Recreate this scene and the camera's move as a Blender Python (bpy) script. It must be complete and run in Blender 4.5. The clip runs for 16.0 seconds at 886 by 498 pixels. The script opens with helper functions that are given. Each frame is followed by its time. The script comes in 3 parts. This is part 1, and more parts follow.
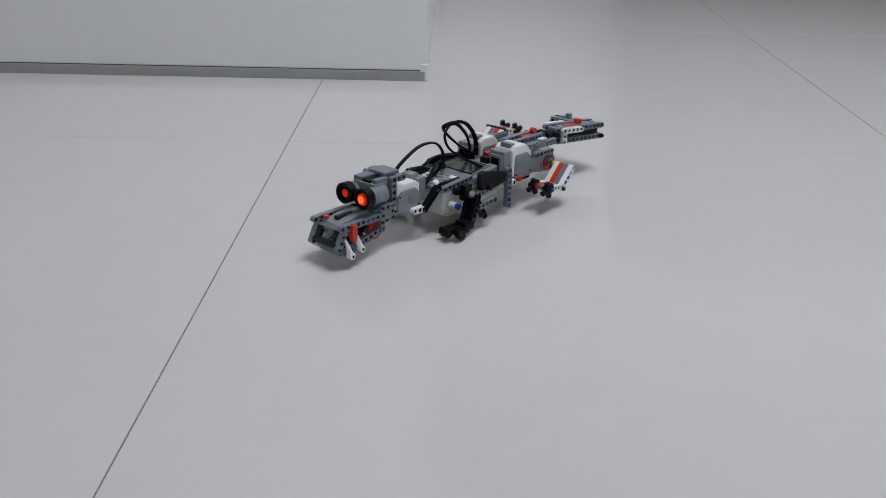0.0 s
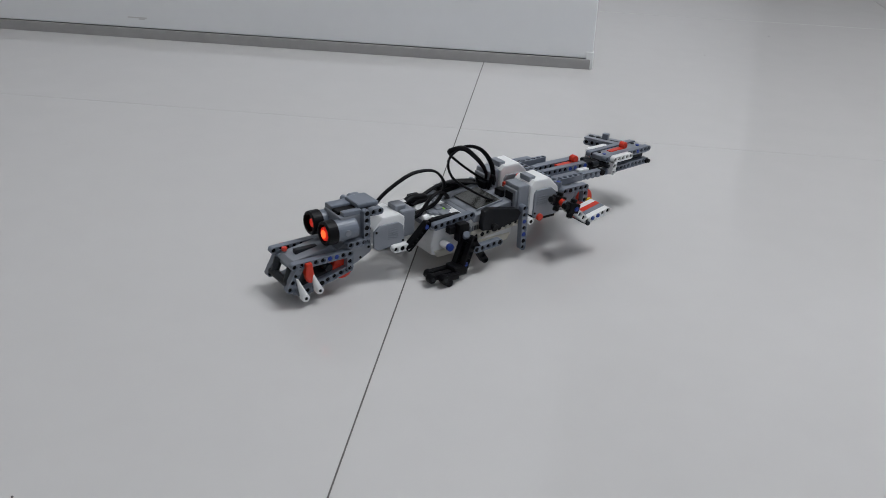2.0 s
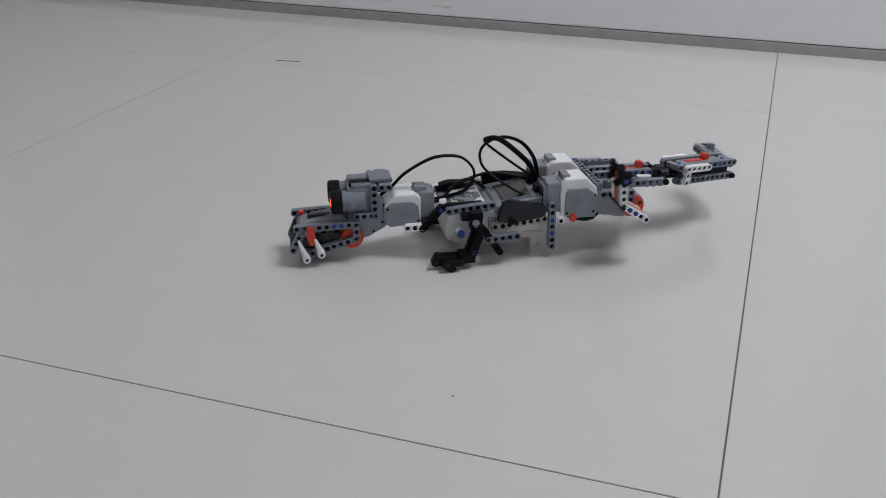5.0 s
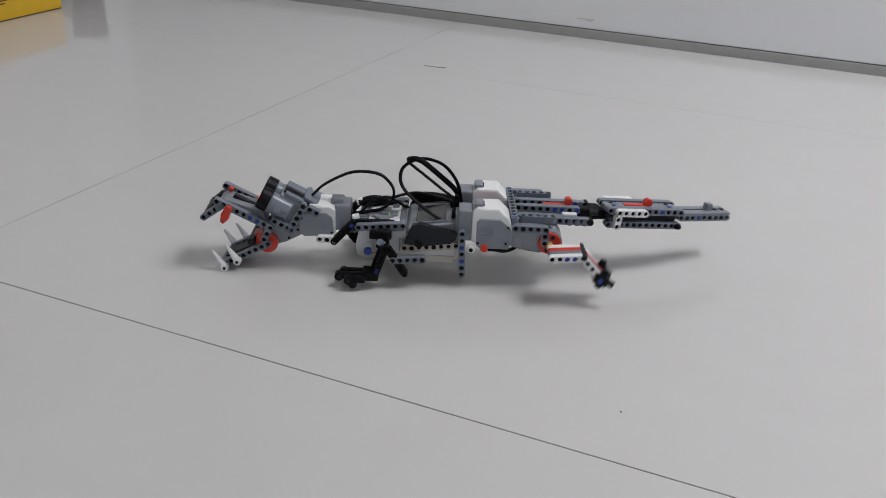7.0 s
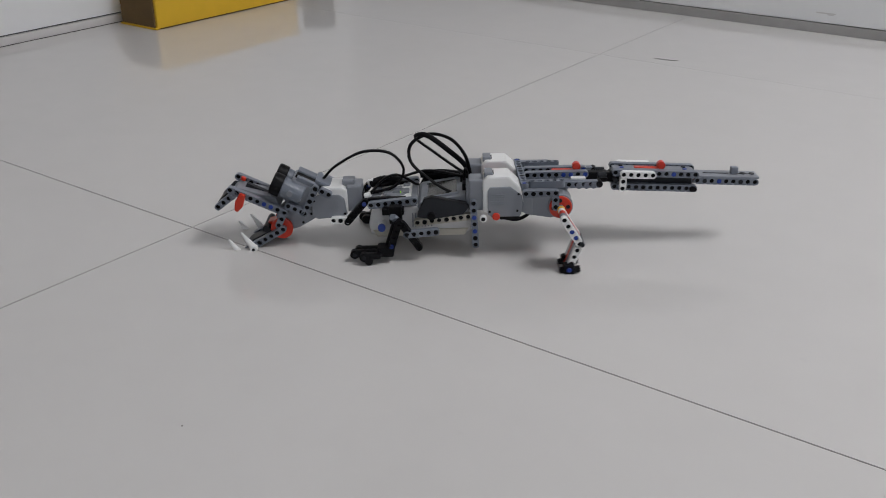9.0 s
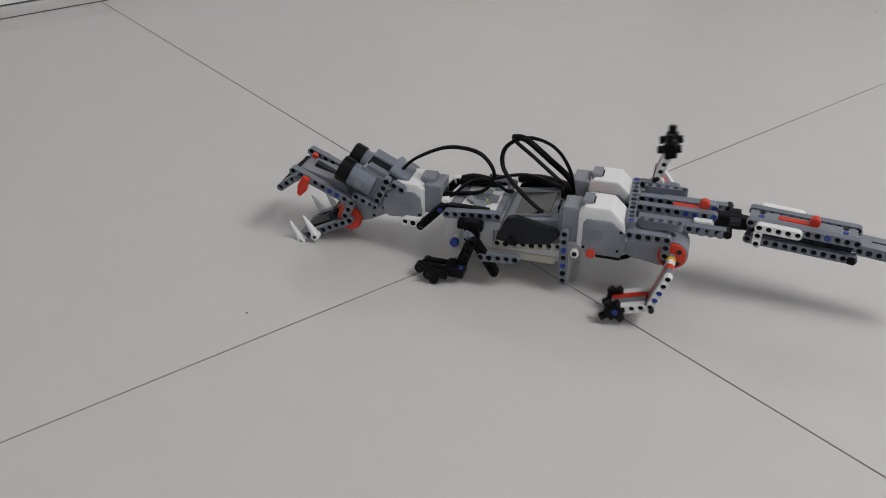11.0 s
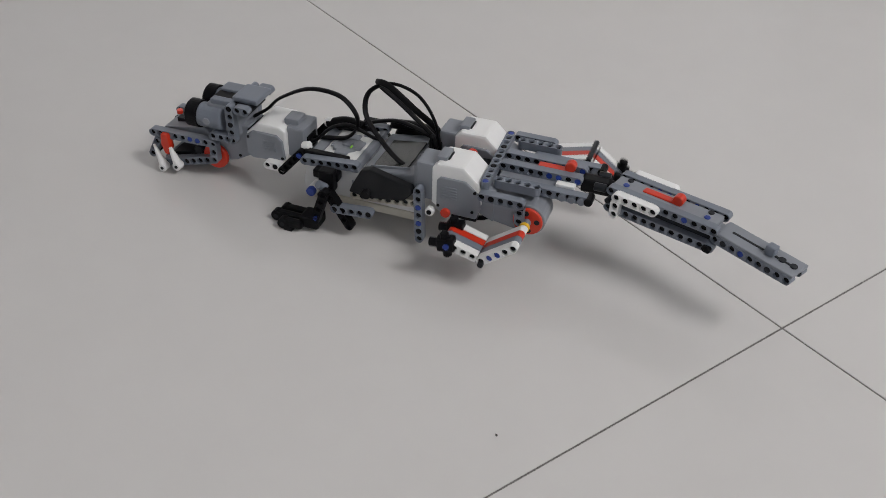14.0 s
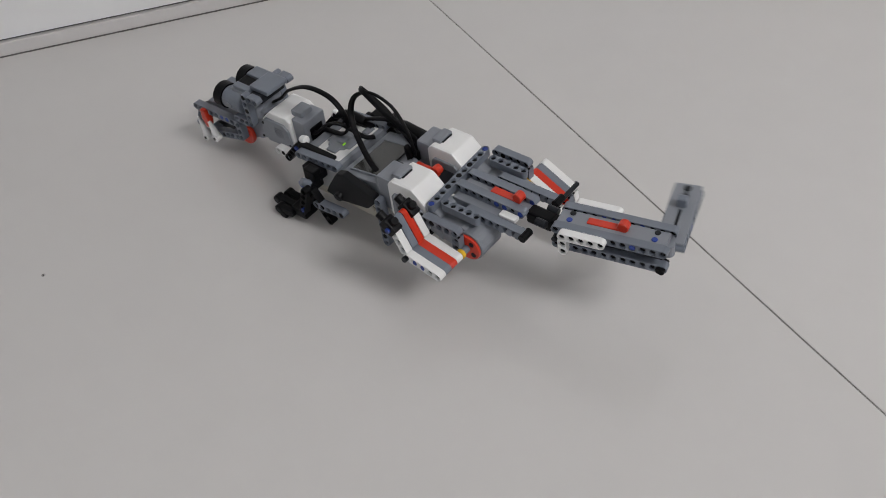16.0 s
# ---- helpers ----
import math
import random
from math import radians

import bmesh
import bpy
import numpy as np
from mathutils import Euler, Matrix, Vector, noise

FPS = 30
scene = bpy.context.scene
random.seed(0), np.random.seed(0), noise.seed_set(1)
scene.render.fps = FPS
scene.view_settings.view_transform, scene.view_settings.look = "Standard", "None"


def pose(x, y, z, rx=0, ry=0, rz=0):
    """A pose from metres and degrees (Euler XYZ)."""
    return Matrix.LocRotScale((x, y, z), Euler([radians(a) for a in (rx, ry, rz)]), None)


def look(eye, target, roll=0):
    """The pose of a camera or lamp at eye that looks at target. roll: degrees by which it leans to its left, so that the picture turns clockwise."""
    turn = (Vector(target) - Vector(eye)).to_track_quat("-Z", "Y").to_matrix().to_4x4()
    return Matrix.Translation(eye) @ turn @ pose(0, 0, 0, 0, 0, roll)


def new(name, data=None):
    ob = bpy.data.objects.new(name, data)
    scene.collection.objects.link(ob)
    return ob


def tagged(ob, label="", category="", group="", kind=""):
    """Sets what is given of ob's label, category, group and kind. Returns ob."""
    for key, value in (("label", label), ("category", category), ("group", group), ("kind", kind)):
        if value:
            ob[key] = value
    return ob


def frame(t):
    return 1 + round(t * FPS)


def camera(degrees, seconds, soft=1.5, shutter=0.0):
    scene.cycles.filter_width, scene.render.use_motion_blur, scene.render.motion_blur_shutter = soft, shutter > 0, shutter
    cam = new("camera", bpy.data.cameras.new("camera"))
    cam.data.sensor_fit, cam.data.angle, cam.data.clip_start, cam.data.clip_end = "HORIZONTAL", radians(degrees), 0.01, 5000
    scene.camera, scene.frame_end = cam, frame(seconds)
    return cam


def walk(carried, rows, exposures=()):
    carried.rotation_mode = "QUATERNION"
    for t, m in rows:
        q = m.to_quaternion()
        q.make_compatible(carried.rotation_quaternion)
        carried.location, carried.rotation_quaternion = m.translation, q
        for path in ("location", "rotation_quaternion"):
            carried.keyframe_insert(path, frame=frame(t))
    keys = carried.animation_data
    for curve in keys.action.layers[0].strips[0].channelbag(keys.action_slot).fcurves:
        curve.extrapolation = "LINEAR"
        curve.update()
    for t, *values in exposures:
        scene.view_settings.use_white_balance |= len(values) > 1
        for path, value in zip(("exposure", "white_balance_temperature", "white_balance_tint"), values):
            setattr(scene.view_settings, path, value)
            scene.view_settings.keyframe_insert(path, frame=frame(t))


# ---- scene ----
cam = camera(48.26, 16.0, soft=0.5, shutter=0.22)
PATH = [
    (0.0, 0.2687, -1.5434, 0.4739, 66.90, -0.97, 0.96),
    (0.5, 0.2134, -1.5795, 0.4854, 66.84, -0.89, 2.39),
    (1.0, 0.1790, -1.6004, 0.4962, 67.14, -0.70, 4.84),
    (1.5, 0.1322, -1.4867, 0.4741, 66.60, -2.33, 6.76),
    (2.0, 0.1401, -1.4911, 0.4809, 65.18, -2.26, 7.13),
    (2.5, 0.1467, -1.5568, 0.4732, 65.18, -2.24, 6.49),
    (3.0, 0.1307, -1.6216, 0.5098, 65.15, -0.81, 6.70),
    (3.5, 0.0794, -1.6325, 0.4959, 65.37, 0.91, 10.93),
    (6.0, -0.0328, -1.6311, 0.4693, 64.61, -1.46, 21.48),
    (6.5, -0.0496, -1.6534, 0.4845, 64.57, -1.82, 23.05),
    (7.0, -0.0688, -1.6838, 0.4942, 65.00, -1.58, 25.29),
    (7.5, -0.1029, -1.7047, 0.4948, 65.16, -0.48, 29.40),
    (8.0, -0.1154, -1.7103, 0.4875, 65.18, -0.45, 31.57),
    (8.5, -0.1176, -1.7194, 0.4937, 65.04, -0.27, 33.12),
    (9.0, -0.1353, -1.7157, 0.4721, 64.91, 0.09, 35.95),
    (9.5, -0.1745, -1.6850, 0.4747, 62.64, 0.42, 41.03),
    (12.0, -0.4968, -1.5312, 0.5051, 57.45, 1.16, 54.67),
    (12.5, -0.5415, -1.4942, 0.4835, 55.92, 3.33, 55.39),
    (13.0, -0.6113, -1.5499, 0.5025, 54.84, 1.94, 53.04),
    (13.5, -0.6491, -1.5987, 0.5072, 53.60, 0.19, 52.80),
    (14.0, -0.6913, -1.5992, 0.5151, 53.01, -1.68, 54.37),
    (14.5, -0.7405, -1.5606, 0.5243, 53.18, 0.59, 55.49),
    (15.0, -0.7992, -1.5237, 0.5406, 51.74, 2.73, 55.90),
    (15.5, -0.8261, -1.5010, 0.5401, 51.94, 0.29, 60.43),
    (16.0, -0.7837, -1.5276, 0.5725, 50.82, 1.23, 64.37),
]
EXPOSURES = [(0.0, -0.15, 6060, 10), (2.0, -0.11, 6100, 10), (3.5, -0.08, 6130, 10), (6.0, -0.09, 6220, 12), (6.5, -0.11, 6230, 12), (7.0, 0.1, 6270, 12), (8.5, 0.14, 6330, 12), (9.5, 0.06, 6370, 12), (12.0, 0.35, 6470, 12), (12.5, 0.35, 6470, 12), (13.5, 0.3, 6490, 12), (14.5, 0.56, 6480, 12), (15.0, 0.54, 6480, 12), (16.0, 0.44, 6490, 12)]
walk(cam, [(t, pose(*p)) for t, *p in PATH], EXPOSURES)

# ---- light: added ceiling panels, weak fill through an assumed window behind the camera ----
world = bpy.data.worlds.new("daylight")
world.use_nodes = True
scene.world = world
sky = world.node_tree.nodes.new("ShaderNodeTexSky")
sky.sky_type, sky.sun_disc = "NISHITA", False
sky.sun_elevation, sky.sun_rotation = radians(48), radians(200)
back = world.node_tree.nodes["Background"]
back.inputs["Strength"].default_value = 0.12
world.node_tree.links.new(sky.outputs["Color"], back.inputs["Color"])


def added_area_lamp(name, eye, target, w, h, watts, color):
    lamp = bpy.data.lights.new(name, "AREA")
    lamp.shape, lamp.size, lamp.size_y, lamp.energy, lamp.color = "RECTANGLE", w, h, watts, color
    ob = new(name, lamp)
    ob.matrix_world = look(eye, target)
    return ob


# fill lamp at an assumed window that is never in view
added_area_lamp("assumed_window_fill", (2.3, -3.48, 1.85), (0.4, 0.0, 0.1), 2.3, 1.6, 9, (0.97, 0.985, 1.0))


# unseen ceiling lamps, placed to suit the shadows and brighten the floor
added_area_lamp("added_panel_lamp", (0.8, -0.3, 2.73), (0.8, -0.3, 0.0), 0.62, 1.16, 29.5, (1.0, 0.995, 0.985))
added_area_lamp("added_panel_lamp_2", (1.55, 0.1, 2.73), (1.55, 0.1, 0.0), 0.62, 1.16, 16.5, (1.0, 0.995, 0.985))

# ---- materials ----
def material(name, color, rough=0.4, metal=0.0, vary=0.06, scale=60.0, bump=0.0, rvary=0.08, spots=None, coat=0.0, island=0.0, spec=0.5):
    m = bpy.data.materials.new(name)
    m.use_nodes = True
    nt = m.node_tree
    n, ln = nt.nodes, nt.links
    b = n["Principled BSDF"]
    b.inputs["Metallic"].default_value = metal
    b.inputs["Coat Weight"].default_value = coat
    b.inputs["Specular IOR Level"].default_value = spec
    co = n.new("ShaderNodeTexCoord")
    fine = n.new("ShaderNodeTexNoise")
    fine.inputs["Scale"].default_value, fine.inputs["Detail"].default_value = scale, 6.0
    wide = n.new("ShaderNodeTexNoise")
    wide.inputs["Scale"].default_value, wide.inputs["Detail"].default_value = scale / 9.0, 3.0
    for k in (fine, wide):
        ln.new(co.outputs["Object"], k.inputs["Vector"])
    add = n.new("ShaderNodeMath")
    add.operation = "ADD"
    ln.new(fine.outputs["Fac"], add.inputs[0])
    ln.new(wide.outputs["Fac"], add.inputs[1])
    mr = n.new("ShaderNodeMapRange")
    mr.inputs["From Min"].default_value, mr.inputs["From Max"].default_value = 0.6, 1.4
    mr.inputs["To Min"].default_value, mr.inputs["To Max"].default_value = 1.0 - vary, 1.0 + vary
    ln.new(add.outputs[0], mr.inputs["Value"])
    info = n.new("ShaderNodeObjectInfo")
    mr2 = n.new("ShaderNodeMapRange")
    mr2.inputs["To Min"].default_value, mr2.inputs["To Max"].default_value = 1.0 - island, 1.0 + island
    ln.new(info.outputs["Random"], mr2.inputs["Value"])
    mul0 = n.new("ShaderNodeMath")
    mul0.operation = "MULTIPLY"
    ln.new(mr.outputs[0], mul0.inputs[0])
    ln.new(mr2.outputs[0], mul0.inputs[1])
    mul = n.new("ShaderNodeVectorMath")
    mul.operation = "SCALE"
    mul.inputs[0].default_value = color
    ln.new(mul0.outputs[0], mul.inputs["Scale"])
    out = mul.outputs["Vector"]
    if spots:
        sp = n.new("ShaderNodeTexNoise")
        sp.inputs["Scale"].default_value, sp.inputs["Detail"].default_value = spots[0], 8.0
        ln.new(co.outputs["Object"], sp.inputs["Vector"])
        r = n.new("ShaderNodeMapRange")
        r.inputs["From Min"].default_value, r.inputs["From Max"].default_value = spots[1], spots[1] + 0.08
        r.inputs["To Max"].default_value = spots[2]
        ln.new(sp.outputs["Fac"], r.inputs["Value"])
        mx = n.new("ShaderNodeMix")
        mx.data_type = "RGBA"
        mx.inputs["B"].default_value = (*spots[3], 1)
        ln.new(r.outputs[0], mx.inputs["Factor"])
        ln.new(out, mx.inputs["A"])
        out = mx.outputs["Result"]
    ln.new(out, b.inputs["Base Color"])
    rr = n.new("ShaderNodeMapRange")
    rr.inputs["To Min"].default_value, rr.inputs["To Max"].default_value = rough - rvary, rough + rvary
    ln.new(wide.outputs["Fac"], rr.inputs["Value"])
    ln.new(rr.outputs[0], b.inputs["Roughness"])
    if bump:
        bp = n.new("ShaderNodeBump")
        bp.inputs["Strength"].default_value, bp.inputs["Distance"].default_value = bump, 0.001
        ln.new(fine.outputs["Fac"], bp.inputs["Height"])
        ln.new(bp.outputs["Normal"], b.inputs["Normal"])
    return m


def glow(name, color, strength):
    m = bpy.data.materials.new(name)
    m.use_nodes = True
    b = m.node_tree.nodes["Principled BSDF"]
    b.inputs["Base Color"].default_value = (*color, 1)
    b.inputs["Emission Color"].default_value = (*color, 1)
    b.inputs["Emission Strength"].default_value = strength
    return m


TILE = material("polished_porcelain", (0.60, 0.585, 0.57), 0.075, vary=0.02, scale=18, rvary=0.025, island=0.012,
                spots=(26.0, 0.70, 0.10, (0.42, 0.40, 0.38)))
GROUT = material("joint_grout", (0.13, 0.122, 0.115), 0.9, scale=120, vary=0.25)
WALL = material("white_wall_paint", (0.80, 0.80, 0.80), 0.55, vary=0.018, scale=30, bump=0.12, spots=(7.0, 0.72, 0.12, (0.55, 0.54, 0.52)))
# this grey holds the shade that lies under the north wall's face
SKIRT_A = material("shaded_skirting", (0.34, 0.33, 0.32), 0.45, vary=0.08, scale=50)
SKIRT_B = material("pale_skirting", (0.62, 0.60, 0.59), 0.4, vary=0.05, scale=50)
SHADOWGAP = material("skirting_gap_shade", (0.16, 0.16, 0.16), 0.8)
CEIL = material("ceiling_paint", (0.78, 0.78, 0.77), 0.8, vary=0.02)
DARKENER = material("darkener_brown", (0.035, 0.03, 0.022), 0.5, vary=0.3, scale=20)
DIRT = material("dark_scratch", (0.06, 0.055, 0.05), 0.7)
YELLOW = material("yellow_card", (0.72, 0.44, 0.02), 0.45, vary=0.04, scale=40)
BROWN = material("brown_print_and_shade", (0.13, 0.075, 0.02), 0.7, vary=0.12, scale=40)
CHARCOAL = material("charcoal_plastic", (0.02, 0.02, 0.022), 0.45, vary=0.1)
GREY = material("grey_plastic", (0.165, 0.185, 0.222), 0.33, vary=0.05, scale=90, rvary=0.06, island=0.06)
MOTOR = material("motor_grey_plastic", (0.225, 0.24, 0.268), 0.42, vary=0.04, scale=120, rvary=0.06)
DARK = material("dark_grey_plastic", (0.018, 0.02, 0.024), 0.4, spec=0.2, vary=0.07, scale=90)
WHITE = material("white_plastic", (0.80, 0.80, 0.79), 0.32, vary=0.025, scale=80, rvary=0.05)
CREAM = material("cream_plastic", (0.52, 0.49, 0.42), 0.4, vary=0.04, scale=80)
RED = material("red_plastic", (0.60, 0.035, 0.012), 0.3, vary=0.06, scale=80)
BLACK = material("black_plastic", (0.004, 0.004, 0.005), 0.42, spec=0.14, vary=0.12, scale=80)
BLUE = material("blue_plastic", (0.01, 0.04, 0.27), 0.35, vary=0.08, scale=80)
YELLOWP = material("yellow_plastic", (0.75, 0.45, 0.02), 0.35, vary=0.05)
CABLE = material("black_cable", (0.004, 0.004, 0.005), 0.5, spec=0.14, vary=0.15, scale=150)
SCREEN = material("display_glass", (0.035, 0.036, 0.033), 0.22, vary=0.06, scale=30, rvary=0.04, coat=0.3)
FAIRING = material("satin_black_plastic", (0.006, 0.0065, 0.008), 0.36, spec=0.25, vary=0.1, scale=80)
LED = glow("eye_led", (1.0, 0.11, 0.02), 1.5)
LED_DIM = glow("eye_led_dim", (1.0, 0.02, 0.004), 0.22)
GREENLED = glow("button_led", (0.35, 0.8, 0.05), 0.14)

# ---- mesh tools ----
MM = 0.001


def part(name, bm, mat, parent, label="", m=None):
    me = bpy.data.meshes.new(name)
    if isinstance(bm, bpy.types.Mesh):
        me = bm
    else:
        bmesh.ops.recalc_face_normals(bm, faces=bm.faces)
        bm.to_mesh(me)
        bm.free()
        me.materials.append(mat)
    ob = new(name, me)
    if parent:
        ob.parent = parent
    if m is not None:
        ob.matrix_basis = m
    return tagged(ob, label) if label else ob


def bevelled(bm, w):
    if w:
        bmesh.ops.bevel(bm, geom=list(bm.edges), offset=w, segments=2, profile=0.6, affect="EDGES", clamp_overlap=True)
    return bm


def block(x0, x1, y0, y1, z0, z1, bev=0.0, bm=None, k=MM):
    b = bmesh.new()
    bmesh.ops.create_cube(b, size=1)
    for v in b.verts:
        v.co = Vector((x0 + (v.co.x + 0.5) * (x1 - x0), y0 + (v.co.y + 0.5) * (y1 - y0), z0 + (v.co.z + 0.5) * (z1 - z0))) * k
    return merged(bevelled(b, bev * k), bm)


def prism(poly, y0, y1, bev=0.0, bm=None):
    """A solid of a side outline (x, z) from y0 to y1."""
    b = bmesh.new()
    a = [b.verts.new(Vector((x, y0, z)) * MM) for x, z in poly]
    c = [b.verts.new(Vector((x, y1, z)) * MM) for x, z in poly]
    n = len(poly)
    b.faces.new(a)
    b.faces.new(c[::-1])
    for i in range(n):
        b.faces.new((a[i], c[i], c[(i + 1) % n], a[(i + 1) % n]))
    bmesh.ops.recalc_face_normals(b, faces=b.faces)
    return merged(bevelled(b, bev * MM), bm)


def rod(p0, p1, r0, r1=None, seg=16, bev=0.0, bm=None):
    """A round rod or cone between two points, in millimetres."""
    b = bmesh.new()
    p0, p1 = Vector(p0) * MM, Vector(p1) * MM
    r1 = r0 if r1 is None else r1
    bmesh.ops.create_cone(b, cap_ends=True, segments=seg, radius1=r0 * MM, radius2=max(r1, 0.05) * MM, depth=(p1 - p0).length)
    if bev:
        bmesh.ops.bevel(b, geom=[e for e in b.edges if len(e.link_faces) == 2 and any(len(q.verts) > 4 for q in e.link_faces)],
                        offset=bev * MM, segments=2, profile=0.5, affect="EDGES")
    q = (p1 - p0).to_track_quat("Z", "Y").to_matrix().to_4x4()
    b.transform(Matrix.Translation((p0 + p1) / 2) @ q)
    return merged(b, bm)


def tube(x0, x1, y, z, ro, ri, seg=32):
    """A ring along x, open in the middle, with rounded lips."""
    b = bmesh.new()
    prof = [(x0 + 0.8, ri), (x0, ri + 0.8), (x0, ro - 1.4), (x0 + 1.4, ro), (x1, ro), (x1, ri)]
    rings = [[b.verts.new(Vector((x, y + r * math.cos(k * math.tau / seg), z + r * math.sin(k * math.tau / seg))) * MM) for k in range(seg)] for x, r in prof]
    for p, q in zip(rings, rings[1:] + rings[:1]):
        for k in range(seg):
            b.faces.new((p[k], p[(k + 1) % seg], q[(k + 1) % seg], q[k]))
    return b


def merged(b, bm):
    if bm is None:
        return b
    me = bpy.data.meshes.new("tmp")
    b.to_mesh(me)
    b.free()
    bm.from_mesh(me)
    bpy.data.meshes.remove(me)
    return bm


def ribbon(points, w=3.0, h=1.5, n=8):
    """A smooth flat cable along points (mm)."""
    p = [Vector(q) * MM for q in points]
    p = [p[0] * 2 - p[1]] + p + [p[-1] * 2 - p[-2]]
    line = []
    for i in range(1, len(p) - 2):
        for j in range(n):
            u = j / n
            a, b, c, e = p[i - 1], p[i], p[i + 1], p[i + 2]
            line.append(0.5 * (2 * b + (c - a) * u + (2 * a - 5 * b + 4 * c - e) * u * u + (3 * b - a - 3 * c + e) * u ** 3))
    line.append(p[-2])
    bm = bmesh.new()
    rings, side = [], Vector((0, 1, 0))
    for i, q in enumerate(line):
        d = (line[min(i + 1, len(line) - 1)] - line[max(i - 1, 0)]).normalized()
        side = (side - d * side.dot(d)).normalized()
        up = d.cross(side)
        rings.append([bm.verts.new(q + side * math.cos(a) * w * MM + up * math.sin(a) * h * MM) for a in (k * math.tau / 8 for k in range(8))])
    for a, b in zip(rings, rings[1:]):
        for k in range(8):
            bm.faces.new((a[k], a[(k + 1) % 8], b[(k + 1) % 8], b[k]))
    bm.faces.new(rings[0])
    bm.faces.new(rings[-1][::-1])
    for fc in bm.faces:
        fc.smooth = True
    return bm


BEAMS = {}
HALF, RAD, HOLE = 4.0, 3.7, 2.45


def beam_mesh(n, mat, bend=0, tail=0, thick=7.4):
    """A studless beam: n holes 8 mm apart along x, holes along y; with tail, a second arm of that many holes turned down by bend degrees."""
    key = (n, mat.name, bend, tail, thick)
    if key in BEAMS:
        return BEAMS[key]
    bm = bmesh.new()
    cells = [(8.0 * i, 0.0, 0.0, i == 0, i == n - 1, thick) for i in range(n)]
    a = radians(bend)
    for j in range(1, tail + 1):
        cells.append((8.0 * (n - 1) + 8.0 * j * math.cos(a), -8.0 * j * math.sin(a), a, False, j == tail, thick - 0.5))
    for cx, cz, ang, rl, rr, th in cells:
        outer, inner = [], []
        for k in range(16):
            w = k * math.tau / 16
            c, s = math.cos(w), math.sin(w)
            if (c > 1e-6 and rr) or (c < -1e-6 and rl):
                x, z = RAD * c, RAD * s
            elif k % 4 == 2:
                x, z = math.copysign(HALF, c), math.copysign(RAD, s)
            else:
                q = min(HALF / max(abs(c), 1e-6), RAD / max(abs(s), 1e-6))
                x, z = q * c, q * s
            outer.append((x, z))
            inner.append((HOLE * c, HOLE * s))

        def put(x, y, z):
            return bm.verts.new(Vector((cx + x * math.cos(ang) + z * math.sin(ang), y, cz - x * math.sin(ang) + z * math.cos(ang))) * MM)
        rim = 3.05 / HOLE
        fo = [put(x, -th / 2, z) for x, z in outer]
        fr = [put(x * rim, -th / 2, z * rim) for x, z in inner]
        fs = [put(x * rim, -th / 2 + 0.8, z * rim) for x, z in inner]
        fi = [put(x, -th / 2 + 0.8, z) for x, z in inner]
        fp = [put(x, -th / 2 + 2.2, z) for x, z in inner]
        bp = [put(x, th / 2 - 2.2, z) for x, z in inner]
        bo = [put(x, th / 2, z) for x, z in outer]
        br = [put(x * rim, th / 2, z * rim) for x, z in inner]
        bs = [put(x * rim, th / 2 - 0.8, z * rim) for x, z in inner]
        bi = [put(x, th / 2 - 0.8, z) for x, z in inner]
        for k in range(16):
            j = (k + 1) % 16
            bm.faces.new((fo[k], fo[j], fr[j], fr[k]))
            bm.faces.new((fr[k], fr[j], fs[j], fs[k]))
            bm.faces.new((fs[k], fs[j], fi[j], fi[k]))
            bm.faces.new((fi[k], fi[j], fp[j], fp[k]))
            bm.faces.new((bp[k], bp[j], bi[j], bi[k]))
            bm.faces.new((bi[k], bi[j], bs[j], bs[k]))
            bm.faces.new((bs[k], bs[j], br[j], br[k]))
            bm.faces.new((br[k], br[j], bo[j], bo[k]))
            (x0, _), (x1, _) = outer[k], outer[j]
            inside = (x0 > HALF - 0.01 and x1 > HALF - 0.01) or (x0 < -HALF + 0.01 and x1 < -HALF + 0.01)
            if not inside:
                bm.faces.new((fo[j], fo[k], bo[k], bo[j]))
        # black discs in each hole: inner shade and dark pins put in as colour
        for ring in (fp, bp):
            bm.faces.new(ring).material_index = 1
    me = bpy.data.meshes.new("beam")
    bmesh.ops.remove_doubles(bm, verts=bm.verts, dist=0.00002)
    bmesh.ops.recalc_face_normals(bm, faces=bm.faces)
    bm.to_mesh(me)
    bm.free()
    me.materials.append(mat)
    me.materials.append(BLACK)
    BEAMS[key] = me
    return me


def axes(p, along, hole):
    """The pose of a beam whose first hole is at p (mm), with its length and its holes in the given directions."""
    x = Vector(along).normalized()
    y = Vector(hole)
    y = (y - x * y.dot(x)).normalized()
    m = Matrix((x, y, x.cross(y))).transposed().to_4x4()
    return Matrix.Translation(Vector(p) * MM) @ m


def beam(parent, n, p, along, hole, mat, name="beam", label="", bend=0, tail=0):
    return part(name, beam_mesh(n, mat, bend, tail), mat, parent, label, axes(p, along, hole))


PIN = {}


